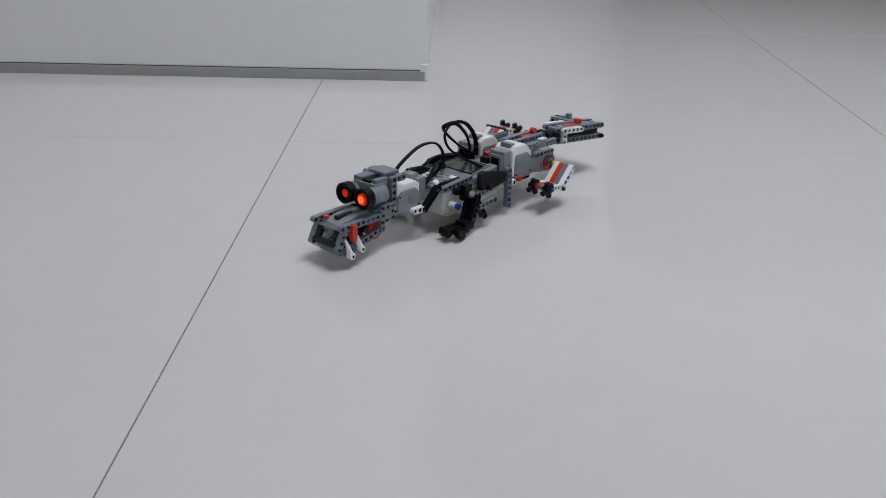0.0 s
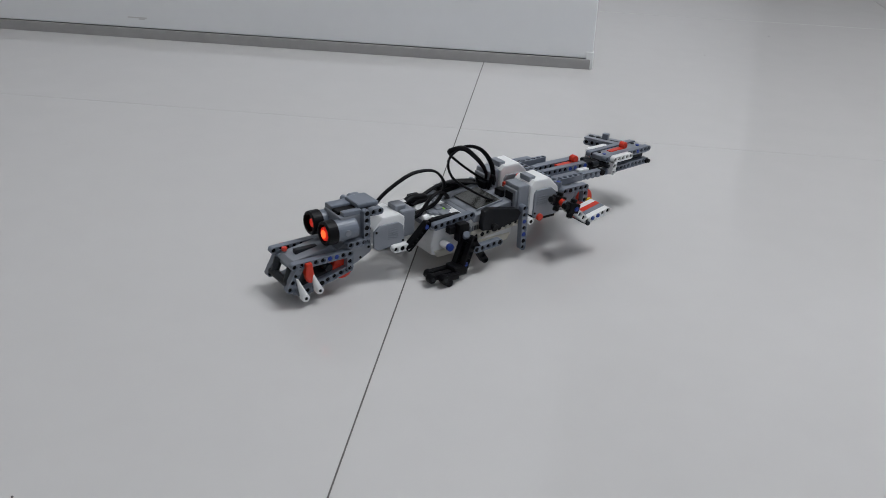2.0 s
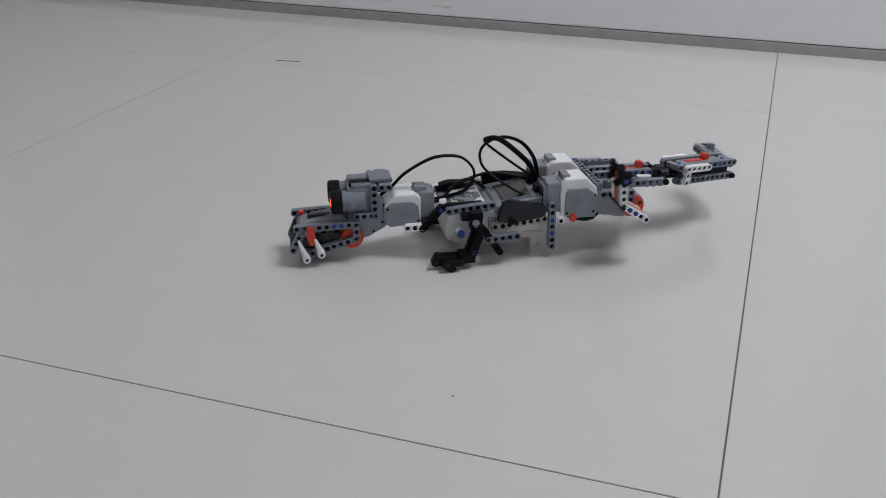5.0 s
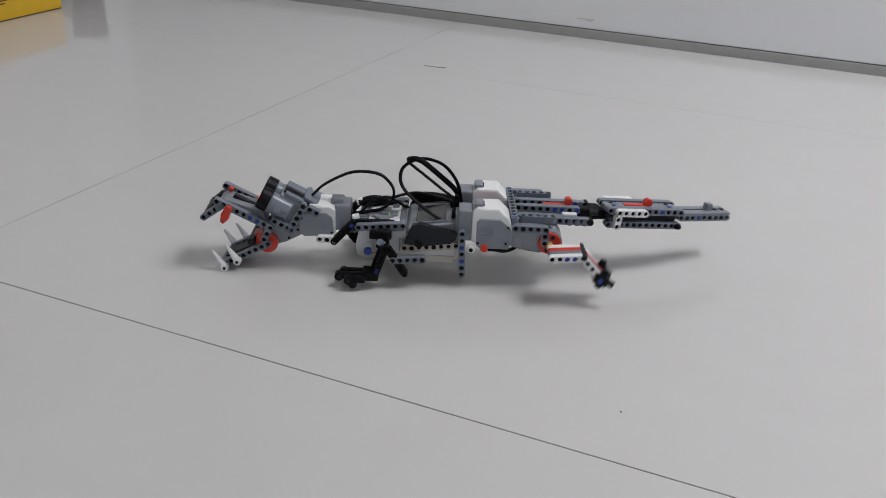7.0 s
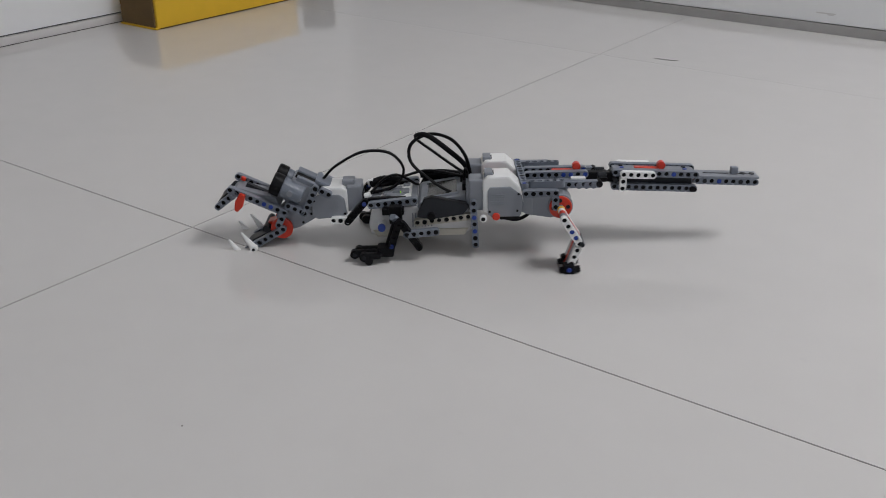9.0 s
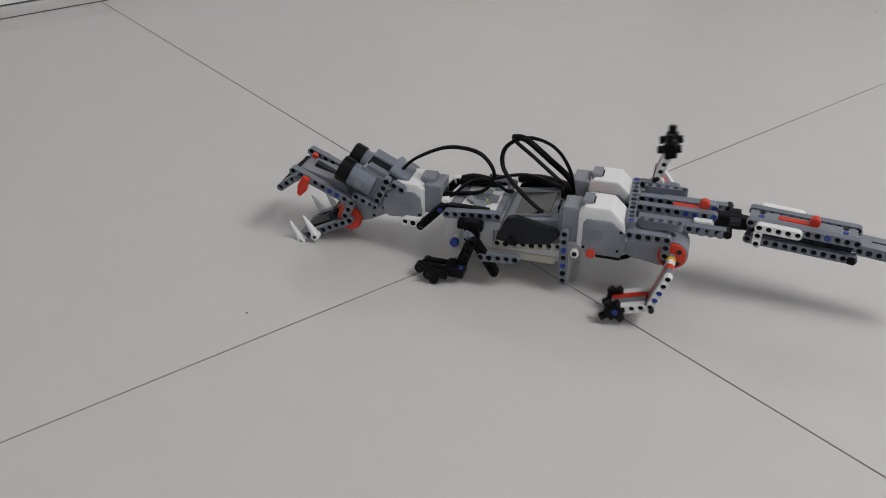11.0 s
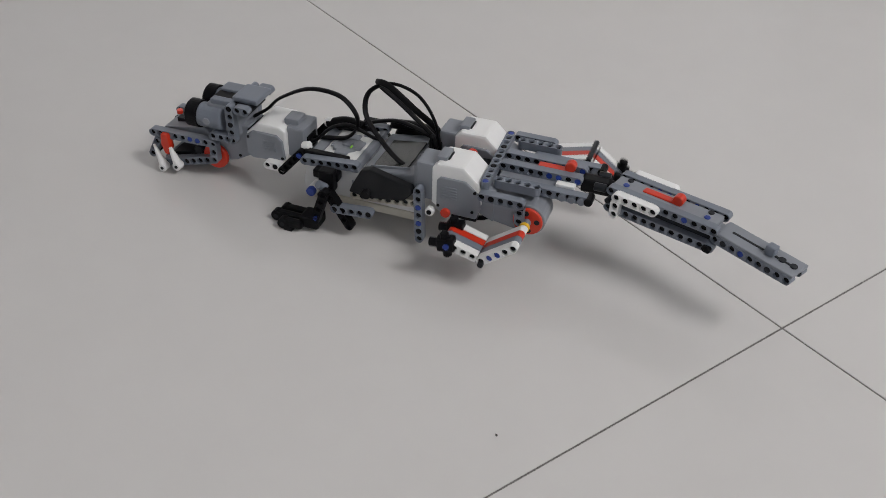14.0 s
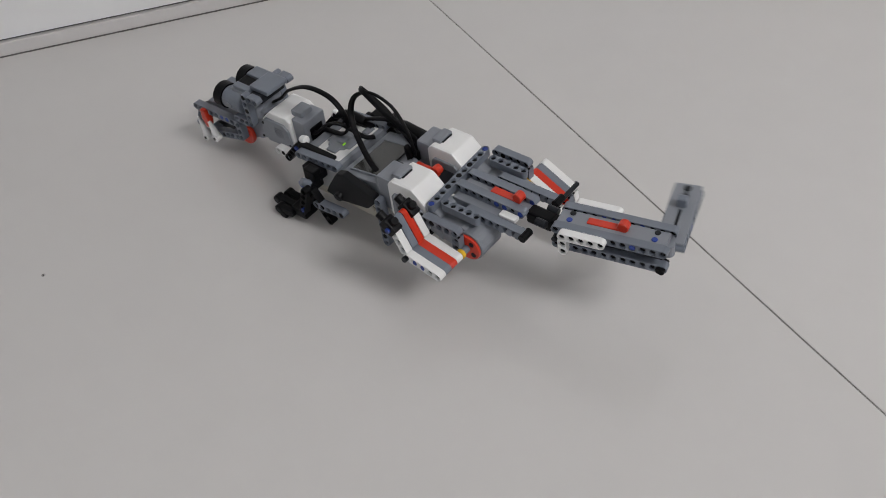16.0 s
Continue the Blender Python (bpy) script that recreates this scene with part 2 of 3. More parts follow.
def pin(parent, p, axis, mat, length=6.9):
    key = (mat.name, length)
    if key not in PIN:
        b = rod((0, 0, -length / 2), (0, 0, length / 2), 2.35, seg=12)
        rod((0, 0, length / 2 - 0.2), (0, 0, length / 2 + 0.25), 2.6, 2.2, seg=12, bm=b)
        rod((0, 0, -length / 2 - 0.25), (0, 0, -length / 2 + 0.2), 2.2, 2.6, seg=12, bm=b)
        PIN[key] = bpy.data.meshes.new("pin")
        b.to_mesh(PIN[key])
        b.free()
        PIN[key].materials.append(mat)
    q = Vector(axis).to_track_quat("Z", "Y").to_matrix().to_4x4()
    return part("pin", PIN[key], mat, parent, "", Matrix.Translation(Vector(p) * MM) @ q)


# ---- the room ----
TX, TY = 1.005, 1.024
NORTH, WEST, CORNER = 0.4343, -2.009, 0.2107


def structure(name, bm, mat, label=""):
    return tagged(part(name, bm, mat, None, label), kind="structure")


def solid(x0, x1, y0, y1, z0, z1, bev=0.0, bm=None):
    return block(x0, x1, y0, y1, z0, z1, bev, bm, 1.0)


floor = structure("floor", solid(-2.2, 5.0, -4.2, 3.2, -0.12, -0.0006), GROUT, "polished pale grey porcelain tile floor with thin joints")
wall_n = structure("wall_north", solid(WEST - 0.2, CORNER, NORTH, NORTH + 0.16, 0.021, 2.8, 0.002), WALL, "white painted wall ending in a free corner")
structure("wall_return", solid(CORNER - 0.16, CORNER - 0.001, NORTH + 0.16, 3.2, 0.0, 2.8), WALL, "white painted return wall")
structure("wall_west", solid(WEST - 0.2, WEST, -4.2, NORTH, 0.0208, 2.8), WALL, "white painted wall with a pale skirting")
structure("wall_east", solid(5.0, 5.2, -4.2, 3.2, 0.0, 2.8), WALL, "white painted wall")
structure("wall_far", solid(CORNER - 0.16, 5.2, 3.2, 3.4, 0.0, 2.8), WALL, "white painted wall")
sw = solid(-2.2, 1.05, -3.8, -3.6, 0, 2.8)
solid(3.55, 5.2, -3.8, -3.6, 0, 2.8, bm=sw)
solid(1.05, 3.55, -3.8, -3.6, 0, 0.95, bm=sw)
solid(1.05, 3.55, -3.8, -3.6, 2.72, 2.8, bm=sw)
structure("wall_south", sw, WALL, "unseen white painted wall with an added window opening")
structure("ceiling", solid(-2.2, 5.2, -3.8, 3.4, 2.8, 2.95), CEIL, "white painted ceiling")
# unseen window added around the fill lamp
wf = solid(1.05, 3.55, -3.72, -3.66, 0.95, 1.0)
for x in (1.05, 2.275, 3.50):
    solid(x, x + 0.05, -3.72, -3.66, 1.0, 2.67, bm=wf)
solid(1.05, 3.55, -3.72, -3.66, 2.67, 2.72, bm=wf)
structure("window_1", wf, WHITE, "unseen white framed window, added for the fill")

# glowing panel bodies added around the ceiling lamps, out of view
LAMP = glow("added_panel_glow", (1.0, 0.99, 0.97), 3.0)


def added_ceiling_panel(x, y):
    ob = tagged(new("added_ceiling_panel"), "oblong white ceiling light panel, added out of view", "lamp", "ceiling lights")
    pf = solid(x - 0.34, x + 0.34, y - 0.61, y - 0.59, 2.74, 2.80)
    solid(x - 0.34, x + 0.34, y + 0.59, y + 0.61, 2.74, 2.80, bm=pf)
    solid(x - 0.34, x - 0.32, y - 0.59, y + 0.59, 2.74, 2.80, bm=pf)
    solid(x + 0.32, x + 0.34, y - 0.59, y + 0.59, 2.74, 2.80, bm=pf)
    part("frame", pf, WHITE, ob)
    part("diffuser", solid(x - 0.319, x + 0.319, y - 0.589, y + 0.589, 2.765, 2.795), LAMP, ob, "glowing white diffuser of the added panel")


added_ceiling_panel(0.8, -0.3)
added_ceiling_panel(1.55, 0.1)

# skirtings, set back under the wall faces
structure("baseboard", solid(WEST, CORNER - 0.004, NORTH - 0.004, NORTH + 0.1, 0.0, 0.0195, 0.001), SKIRT_A, "low skirting below a white wall, its shade put into the grey")
structure("baseboard_2", solid(WEST - 0.1, WEST + 0.004, -4.0, NORTH - 0.004, 0.0, 0.0175, 0.0015), SKIRT_B, "pale grey skirting below a white wall")
# shade of the gap over the skirting, put in as a dark strip
structure("trim", solid(WEST - 0.1, WEST - 0.004, -4.0, NORTH, 0.0172, 0.0210), SHADOWGAP, "dark strip with the shade of the gap above the skirting as colour")
# contact shade where skirting meets floor, laid in as a thin dark line
structure("trim_3", solid(WEST + 0.002, WEST + 0.0056, -4.0, NORTH - 0.004, 0.0, 0.0012), GROUT, "dark line painting the contact shade at the foot of the skirting")
structure("trim_2", solid(CORNER - 0.013, CORNER + 0.0015, NORTH - 0.003, NORTH + 0.012, 0.0, 0.034, 0.0015), WHITE, "white end piece at the foot of the wall corner")

# ---- hind parts of the room ----
# dark block added out of view; its reflection and shade darken the far floor
floor_darkener = tagged(new("cabinet"), "unseen dark brown block, added to darken the floor before it", "cabinet")
part("body", solid(0.95, 4.4, 1.90, 2.6, 0.05, 1.1, 0.004), DARKENER, floor_darkener)
for x in (1.0, 2.7, 4.25):
    part("leg", solid(x, x + 0.06, 1.98, 2.55, 0.0, 0.05, 0.003), DARKENER, floor_darkener)


def yellow_box():
    ob = tagged(new("storage_box"), "long yellow cardboard box with a darkened end lying by the wall", "box")
    x0, x1, y0, y1, h = -1.988, -1.870, -0.366, 0.062, 0.088
    b = solid(x0, x1, y0 + 0.003, y1, 0.0005, h, 0.0015)
    part("carton", b, YELLOW, ob, "yellow printed card")
    # box end painted dark brown for the shade on it
    part("end_flap", solid(x0 + 0.004, x1 - 0.005, y0 - 0.0005, y0 + 0.004, 0.005, h - 0.004, 0.0008), BROWN, ob, "card end with its shade painted dark brown")
    part("edge", solid(x0, x1 + 0.001, y0 - 0.002, y0 + 0.004, 0.0004, 0.004, 0.0006), YELLOW, ob)
    part("seam", solid(x1 - 0.001, x1 + 0.0008, y0 + 0.01, y1 - 0.004, 0.0006, 0.0028), BROWN, ob, "dark lower seam")
    for k, (y, z, w) in enumerate(((-0.125, 0.043, 0.030), (-0.118, 0.036, 0.018))):
        part("print", solid(x1 - 0.0008, x1 + 0.0006, y, y + w, z, z + 0.003), BROWN, ob, "small brown printed bar")
    return ob


yellow_box()


def dark_pot():
    ob = tagged(new("waste_bin"), "small charcoal plastic tapered bin on the floor", "bin")
    b = rod((0, 0, 0.5), (0, 0, 92), 36, 44, 28, 1.5)
    part("body", b, CHARCOAL, ob)
    part("rim", rod((0, 0, 90), (0, 0, 96), 46, 46, 28, 1.0), CHARCOAL, ob)
    part("foot", rod((14, -20, 0.2), (14, -20, 5), 9, 9, 14), CHARCOAL, ob)
    ob.matrix_basis = pose(-1.930, 0.205, 0)
    return ob


dark_pot()


def streak(name, x, y, length, width, turn, label):
    b = bmesh.new()
    n = 9
    top = []
    for i in range(n):
        u = i / (n - 1)
        w = width * (0.25 + math.sin(u * math.pi)) * random.uniform(0.6, 1.1) / 2
        cx, cy = (u - 0.5) * length, 0.12 * length * (u - 0.5) ** 2
        top.append((b.verts.new((cx, cy - w, 0.0009)), b.verts.new((cx, cy + w, 0.0009)), b.verts.new((cx, cy, 0.0001))))
    for p, q in zip(top, top[1:]):
        b.faces.new((p[0], q[0], q[1], p[1]))
        b.faces.new((p[0], p[2], q[2], q[0]))
        b.faces.new((p[1], q[1], q[2], p[2]))
    ob = part(name, b, DIRT, None, label)
    ob.matrix_basis = pose(x, y, 0, 0, 0, turn)
    return tagged(ob, category="mark", kind="structure")


streak("floor_scratch", -0.8815, 0.0327, 0.046, 0.0022, 8, "short dark scratch on the pale floor")
for x, y, r in ((-1.1909, -0.0128, 0.0030), (-1.043, -1.283, 0.0018), (-1.552, -1.571, 0.0026), (-0.226, -0.952, 0.0018), (0.334, -1.225, 0.0016),
                (0.45, 0.62, 0.0022), (0.62, 0.85, 0.0028), (-0.70, -1.30, 0.0012)):
    streak("floor_speck", x, y, r * 1.5, r * 1.0, random.uniform(0, 180), "tiny dark speck of dirt on the floor")
b = solid(-0.728, -0.688, NORTH - 0.0006, NORTH + 0.001, 0.040, 0.0425)
solid(-0.705, -0.692, NORTH - 0.0006, NORTH + 0.001, 0.0375, 0.0398, bm=b)
structure("wall_scuff", b, SKIRT_B, "faint grey scuff on the white wall")

# ---- the robot: x to its tail, y to its right, z up, in millimetres ----
robot = tagged(new("toy_robot"), "crawling crocodile robot of grey plastic building beams with motors and cables", "robot")
X, Y, Z = (1, 0, 0), (0, 1, 0), (0, 0, 1)


def shell(poly, y0, y1, name, mat, parent, bev=1.5, label=""):
    return part(name, prism(poly, y0, y1, bev), mat, parent, label)


def inset(poly, q):
    cx = sum(p[0] for p in poly) / len(poly)
    cz = sum(p[1] for p in poly) / len(poly)
    return [(cx + (x - cx) * q, cz + (z - cz) * q) for x, z in poly]


def rear_motor(s):
    """One of the two drive motors; s: -1 on its left, 1 on its right."""
    y0, y1 = (-46, -15) if s < 0 else (9, 40)
    core = [(6, 50), (6, 84), (11, 89.5), (34, 89.5), (47, 77), (50, 60), (47, 49), (12, 47)]
    m = shell(core, y0, y1, "drive_motor", WHITE, robot, 2.2, "white and grey drive motor")
    plate = [(11, 47), (11, 74), (14, 78), (36, 78), (48, 68), (50, 56), (46, 44), (15, 44)]
    for a in (y0 - 2, y1 - 1):
        shell(plate, a, a + 3, "side_plate", MOTOR, m, 1.2, "grey side plate")
    yo = y0 - 2.6 if s < 0 else y1 + 2.6
    for k in range(5):
        part("rib", block(15, 29, yo - 0.05, yo + 0.9, 59 + 2.6 * k, 59.9 + 2.6 * k, 0.15), MOTOR, m)
    for px, pz in ((44.5, 70), (13, 50.5), (43, 51)):
        part("screw_hole", rod((px, yo - 0.2, pz), (px, yo + 1, pz), 1.3, seg=10), BLACK, m)
    part("rear_cover", prism([(46, 76), (60, 70), (60, 42), (46, 48)], y0 + 3, y1 - 3, 1.5), MOTOR, m)
    part("port_block", block(-9, 7, y0 + 3, y1 - 3, 50, 85, 2.0), MOTOR, m, "grey connector housing")
    part("port_rim", block(-12, -8.6, y0 + 5, y1 - 5, 56, 80, 1.0), MOTOR, m)
    part("port", block(-12.5, -11, y0 + 9, y1 - 9, 60, 76, 0.3), BLACK, m, "dark cable port")
    part("top_catch", block(8, 17, (y0 + y1) / 2 - 9.5, (y0 + y1) / 2 + 8, 82, 92.5, 1.2), MOTOR, m)
    part("catch_slot", block(17, 18.4, (y0 + y1) / 2 - 7, (y0 + y1) / 2 + 6, 88, 90.4, 0.3), DARK, m)
    part("output_arm", prism([(48, 66), (82, 68), (95, 62), (95, 44), (80, 39), (52, 44)], y0 + 4, y1 - 4, 2), MOTOR, m, "grey gear housing")
    part("output_ring", rod((90, y0 + 2, 53), (90, y1 - 2, 53), 14, seg=28, bev=1.2), MOTOR, m)
    return m


for s in (-1, 1):
    rear_motor(s)
    # bracket over the gear housing, upright strut, red and black pins
    beam(robot, 5, (52, s * 50.5, 71.6), X, Y, GREY, "angle_bracket", "grey angled beam", bend=90, tail=2)
    pin(robot, (60, s * 50.5, 71.6), Y, BLACK)
    beam(robot, 7, (-4.4, s * 47.8, 61), (0.035, 0, -1), Y, GREY, "strut", "grey upright strut beam")
    for k in (2, 4, 5):
        pin(robot, (-4.4 + 0.28 * k, s * 47.8, 61 - 8 * k), Y, BLUE if k != 5 else BLACK)
    pin(robot, (20, s * 44, 45), Y, RED, 12)
    part("red_peg", rod((20, s * 46, 45), (20, s * 51, 45), 4.2, seg=14, bev=0.8), RED, robot)
    part("grey_peg", rod((6, s * 46, 43), (6, s * 51, 43), 4.0, seg=14, bev=0.5), WHITE, robot, "white pin joiner")
    part("peg_hole", rod((6, s * 50.8, 43), (6, s * 51.3, 43), 2.3, seg=12), BLACK, robot)
    part("lower_link", block(24, 46, s * 42 - 4, s * 42 + 4, 40, 45, 1), BLACK, robot)

# programmable brick
BRICKGREY = material("pale_grey_plastic", (0.60, 0.60, 0.595), 0.38, vary=0.04, scale=70)
brick = part("control_brick", prism([(-118, 22), (-120, 34), (-116, 52), (-8, 56), (-5, 44), (-8, 23), (-20, 20), (-106, 20)], -34, 34, 2.5), BRICKGREY, robot, "white and grey computer brick")
part("lower_shell", prism([(-111, 19), (-116, 27), (-10, 27), (-14, 19)], -35.5, 35.5, 1.5), CREAM, brick)
part("screen_frame", prism([(-66, 54), (-62, 59), (-8, 67.5), (-4, 62), (-6, 50), (-64, 50)], -36, 33, 1.5), MOTOR, brick, "grey display surround")
dq = block(-54, -22, -28, 17, -1.0, 0.9, 0.5)
for v in dq.verts:
    v.co.z += 0.0602 + (v.co.x + 0.062) * 0.157
part("display", dq, SCREEN, brick, "dark grey display")
for a, c in ((-29.6, -28.2), (17.2, 18.6)):
    q = block(-56, -20, a, c, -1.0, 1.3, 0.4)
    for v in q.verts:
        v.co.z += 0.0602 + (v.co.x + 0.062) * 0.157
    part("display_rim", q, MOTOR, brick)
part("frame_step", prism([(-72.6, 50), (-72.6, 60.6), (-67, 61), (-66.2, 50)], -33, 33, 0.8), MOTOR, brick, "grey band before the display")
part("top_cover", prism([(-108, 51), (-108, 57), (-73, 60.5), (-73, 51)], -29.5, 29.5, 1.0), WHITE, brick, "white button cover")
part("button_pad", rod((-90, -2, 57), (-90, -2, 60.4), 15, 14, 8, 0.8), MOTOR, brick, "grey button cross")
part("centre_button", block(-94, -86, -6.5, 2.5, 59, 62.2, 1), MOTOR, brick)
for x, y, a, c in ((-101, -2, 3.5, 7), (-79, -2, 3.5, 7), (-90, -15, 6, 5), (-90, 11, 6, 5)):
    part("button", block(x - a, x + a, y - c, y + c, 58.5, 61 + (x + 90) * 0.09, 1.4), MOTOR, brick, "grey button")
part("corner_button", block(-83, -75, 16, 27, 56, 61.4, 1.2), MOTOR, brick)
part("status_light", block(-85.6, -84.4, -8, -4.5, 60.4, 61.6, 0.2), GREENLED, brick, "glowing green status light")
part("front_band", block(-119, -108.5, -30, 30, 51, 56.6, 1), MOTOR, brick)
for s in (-1, 1):
    for k in range(7):
        part("speaker_slot", block(-72 + 3.4 * k, -70.6 + 3.4 * k, s * 34.2 - 0.6, s * 34.2 + 0.6, 30, 46), MOTOR, brick)

for s in (-1, 1):
    beam(robot, 7, (-116.4, s * 34, 56.6), (1, 0, 0.088), Y, GREY, "side_beam", "grey beam along the computer brick")
    part("side_strip", block(-120, -78, s * 27 - 3.2, s * 27 + 3.2, 57, 63, 1), BLACK, robot)
    beam(robot, 8, (-66, s * 41, 37.9), (1, 0, 0.10), Y, CREAM, "white_beam", "white beam along the brick")
    pin(robot, (-105, s * 42, 35), Y, BLUE, 13)
    part("blue_peg", rod((-105, s * 46, 35), (-105, s * 51, 35), 4.3, seg=14, bev=0.8), BLUE, robot)
    for k in (1, 4):
        pin(robot, (-66 + 8 * k, s * 41, 37.9 + 0.8 * k), Y, BLACK)
    part("white_joiner", rod((-105, s * 35, 35), (-105, s * 46, 35), 4.4, seg=14, bev=0.6), WHITE, robot, "white pin joiner")
    beam(robot, 5, (-77.5, s * 57.5, 30.4), (1, 0, 0.08), Y, GREY, "lower_beam", "short grey beam")
    pin(robot, (-45.6, s * 57.5, 32.9), Y, BLACK)
    # dark fairing panel, leaning outwards at its foot
    q = prism([(-66, 48), (-64, 54), (-58, 66), (-50, 68), (-12, 61), (-9, 57), (-16, 50), (-48, 46)], s * 46 - 4, s * 46 + 4, 1.2)
    for v in q.verts:
        v.co.y += s * (0.058 - v.co.z) * 0.45
    part("fairing_panel", q, FAIRING, robot, "black angular side panel")
    part("panel_peg", rod((-50, s * 52, 50), (-50, s * 57, 49), 4.4, seg=12, bev=0.6), BLACK, robot)

    # front leg
    leg = part("front_leg", block(-96, -82, s * 47 - 5, s * 47 + 5, 40, 60, 1.5), BLACK, robot, "black front leg with knobbly toes")
    part("hip", block(-104, -80, s * 43 - 3, s * 43 + 6, 48, 56, 1.5), BLACK, leg)
    part("axle", rod((-88, s * 46, 44), (-88, s * 64, 44), 3.2, seg=12), BLACK, leg)
    part("bush", rod((-88, s * 54, 46), (-92, s * 60, 52), 3.9, seg=14, bev=0.6), GREY, leg, "grey pin joiner")
    beam(leg, 5, (-85, s * 62, 46), (-0.32, 0, -0.947), Y, BLACK, "shin")
    beam(leg, 5, (-88, s * 52, 46), (-0.32, 0, -0.947), Y, BLACK, "shin")
    beam(leg, 5, (-82, s * 57, 42), (0.55, 0, -0.83), Y, BLACK, "rear_strut")
    pin(leg, (-94, s * 62, 19), Y, BLUE)
    part("ankle", block(-110, -92, s * 57 - 9, s * 57 + 9, 7, 18, 2.2), BLACK, leg)
    for y, x in ((48, -131), (58, -135), (67, -124)):
        part("toe", block(x, -106, s * y - 3.6, s * y + 3.6, 6.5, 13.5, 2.0), BLACK, leg)
        part("toe_tip", rod((x, s * y - 4.2, 9), (x, s * y + 4.2, 9), 5.0, seg=16, bev=0.9), BLACK, leg)
        part("toe_hole", rod((x, s * y + s * 4.0, 9), (x, s * y + s * 4.5, 9), 2.2, seg=10), DARK, leg)
    part("claw", rod((-119, s * 62, 4.6), (-119, s * 71, 4.6), 4.5, seg=16, bev=0.8), BLACK, leg)
    part("claw", rod((-128, s * 44, 4.6), (-128, s * 53, 4.6), 4.5, seg=16, bev=0.8), BLACK, leg)

    # links from the neck to the brick
    beam(robot, 3, (-160, s * 24, 36), X, Y, WHITE, "neck_bracket", "short white beam")
    pin(robot, (-152, s * 24, 36), Y, BLACK)
    beam(robot, 5, (-144, s * 26, 35), (0.66, s * 0.08, 0.75), Y, BLACK, "neck_link", "black slanted link")
    pin(robot, (-124.4, s * 28.5, 56.5), Y, BLUE)
    part("white_peg", rod((-124, s * 23, 62), (-117, s * 23, 64), 4.2, seg=12, bev=0.8), WHITE, robot)

# neck motor
core = [(-184, 44), (-184, 60), (-172, 72), (-150, 72), (-144, 68), (-144, 40), (-150, 36), (-176, 36)]
neck = shell(core, -18, 18, "neck_motor", WHITE, robot, 2, "white and grey motor behind the head")
plate = [(-184, 40), (-184, 58), (-177, 64), (-153, 64), (-147, 59), (-145, 41), (-150, 38), (-178, 36)]
for a in (-20.4, 17.4):
    shell(plate, a, a + 3, "side_plate", MOTOR, neck, 1.2, "grey side plate")
for k in range(5):
    part("rib", block(-166, -154, -20.9, -20.0, 47 + 2.4 * k, 47.9 + 2.4 * k, 0.15), MOTOR, neck)
part("port_block", block(-145, -128, -14, 14, 42, 72, 2), MOTOR, neck)
for x, z in ((-181, 57.5), (-147.5, 42)):
    part("screw_hole", rod((x, -20.9, z), (x, 20.9, z), 1.4, seg=10), BLACK, neck)
part("port", block(-129, -127, -8, 8, 48, 62, 0.4), BLACK, neck, "dark cable port")
part("top_catch", block(-150, -136, -8, 8, 70, 77, 1.5), MOTOR, neck)
part("gear_housing", prism([(-184, 64), (-196, 62), (-224, 44), (-228, 30), (-220, 18), (-200, 24), (-182, 34)], -13, 13, 2), MOTOR, neck, "grey gear housing")
for x, z in ((-196, 30), (-186, 40), (-184, 60)):
    part("screw_hole", rod((x, -13.5, z), (x, 13.5, z), 1.5, seg=10), BLACK, neck)

# cables
for pts in ([(-186, 2, 66), (-172, 3, 76), (-158, 2, 90), (-132, 0, 105), (-112, 0, 108), (-94, 0, 104), (-82, 0, 90), (-83, 1, 76), (-94, 2, 64), (-116, 4, 58), (-128, 4, 56)],
            [(-128, -4, 56), (-118, -8, 62), (-104, -6, 76), (-90, -2, 80), (-78, 2, 74), (-70, 8, 66), (-66, 16, 62)],
            [(-12, -20, 62), (-30, -22, 66), (-52, -14, 78), (-72, -2, 94), (-72, 6, 112), (-52, 8, 123), (-28, 8, 117), (-12, 6, 98), (-6, 6, 74)],
            [(-8, 12, 72), (-24, 16, 82), (-48, 18, 100), (-66, 14, 116), (-64, 8, 122), (-52, 4, 122), (-30, 6, 104), (-12, 14, 84), (-10, 16, 70)],
            [(-6, 20, 66), (-30, 28, 70), (-58, 34, 72), (-86, 30, 66), (-110, 20, 60)],
            [(-8, 4, 72), (-12, 2, 84), (-14, 6, 66)],
            [(14, -30, 46), (26, -32, 38), (44, -30, 34), (58, -24, 40), (56, -20, 52)]):
    part("cable", ribbon(pts), CABLE, robot, "black flat cable")
part("cable_plug", block(-18, -6, 8, 22, 62, 74, 1.5), BLACK, robot)
part("cable_plug", block(-16, -6, -22, -8, 62, 74, 1.5), BLACK, robot)
part("thick_cable", ribbon([(-14, 34, 66), (-40, 38, 68), (-64, 38, 66)], 6, 4), CABLE, robot, "thick black cable")
part("thick_cable", ribbon([(-122, 22, 62), (-106, 26, 66), (-88, 27, 64)], 5, 4), CABLE, robot, "thick black cable")

# back bridge and tail root
beam(robot, 11, (51, -41.5, 76.6), (-0.04, 1, 0.01), Z, GREY, "cross_beam", "grey cross beam behind the motors")
for k in (0, 3, 5, 7, 10):
    pin(robot, (51 - 0.32 * k, -41.5 + 8 * k, 76.6 + 0.08 * k), Z, BLUE if k in (0, 10) else BLACK)
part("hub_plate", block(14, 46, -14, 8, 64, 70, 1), DARK, robot)
part("red_link", block(2, 27, -6.5, 0.5, 69, 74.5, 1), RED, robot, "red beam")
part("red_knob", rod((26, -7, 77), (26, 1, 77), 4.6, seg=16, bev=1), RED, robot)
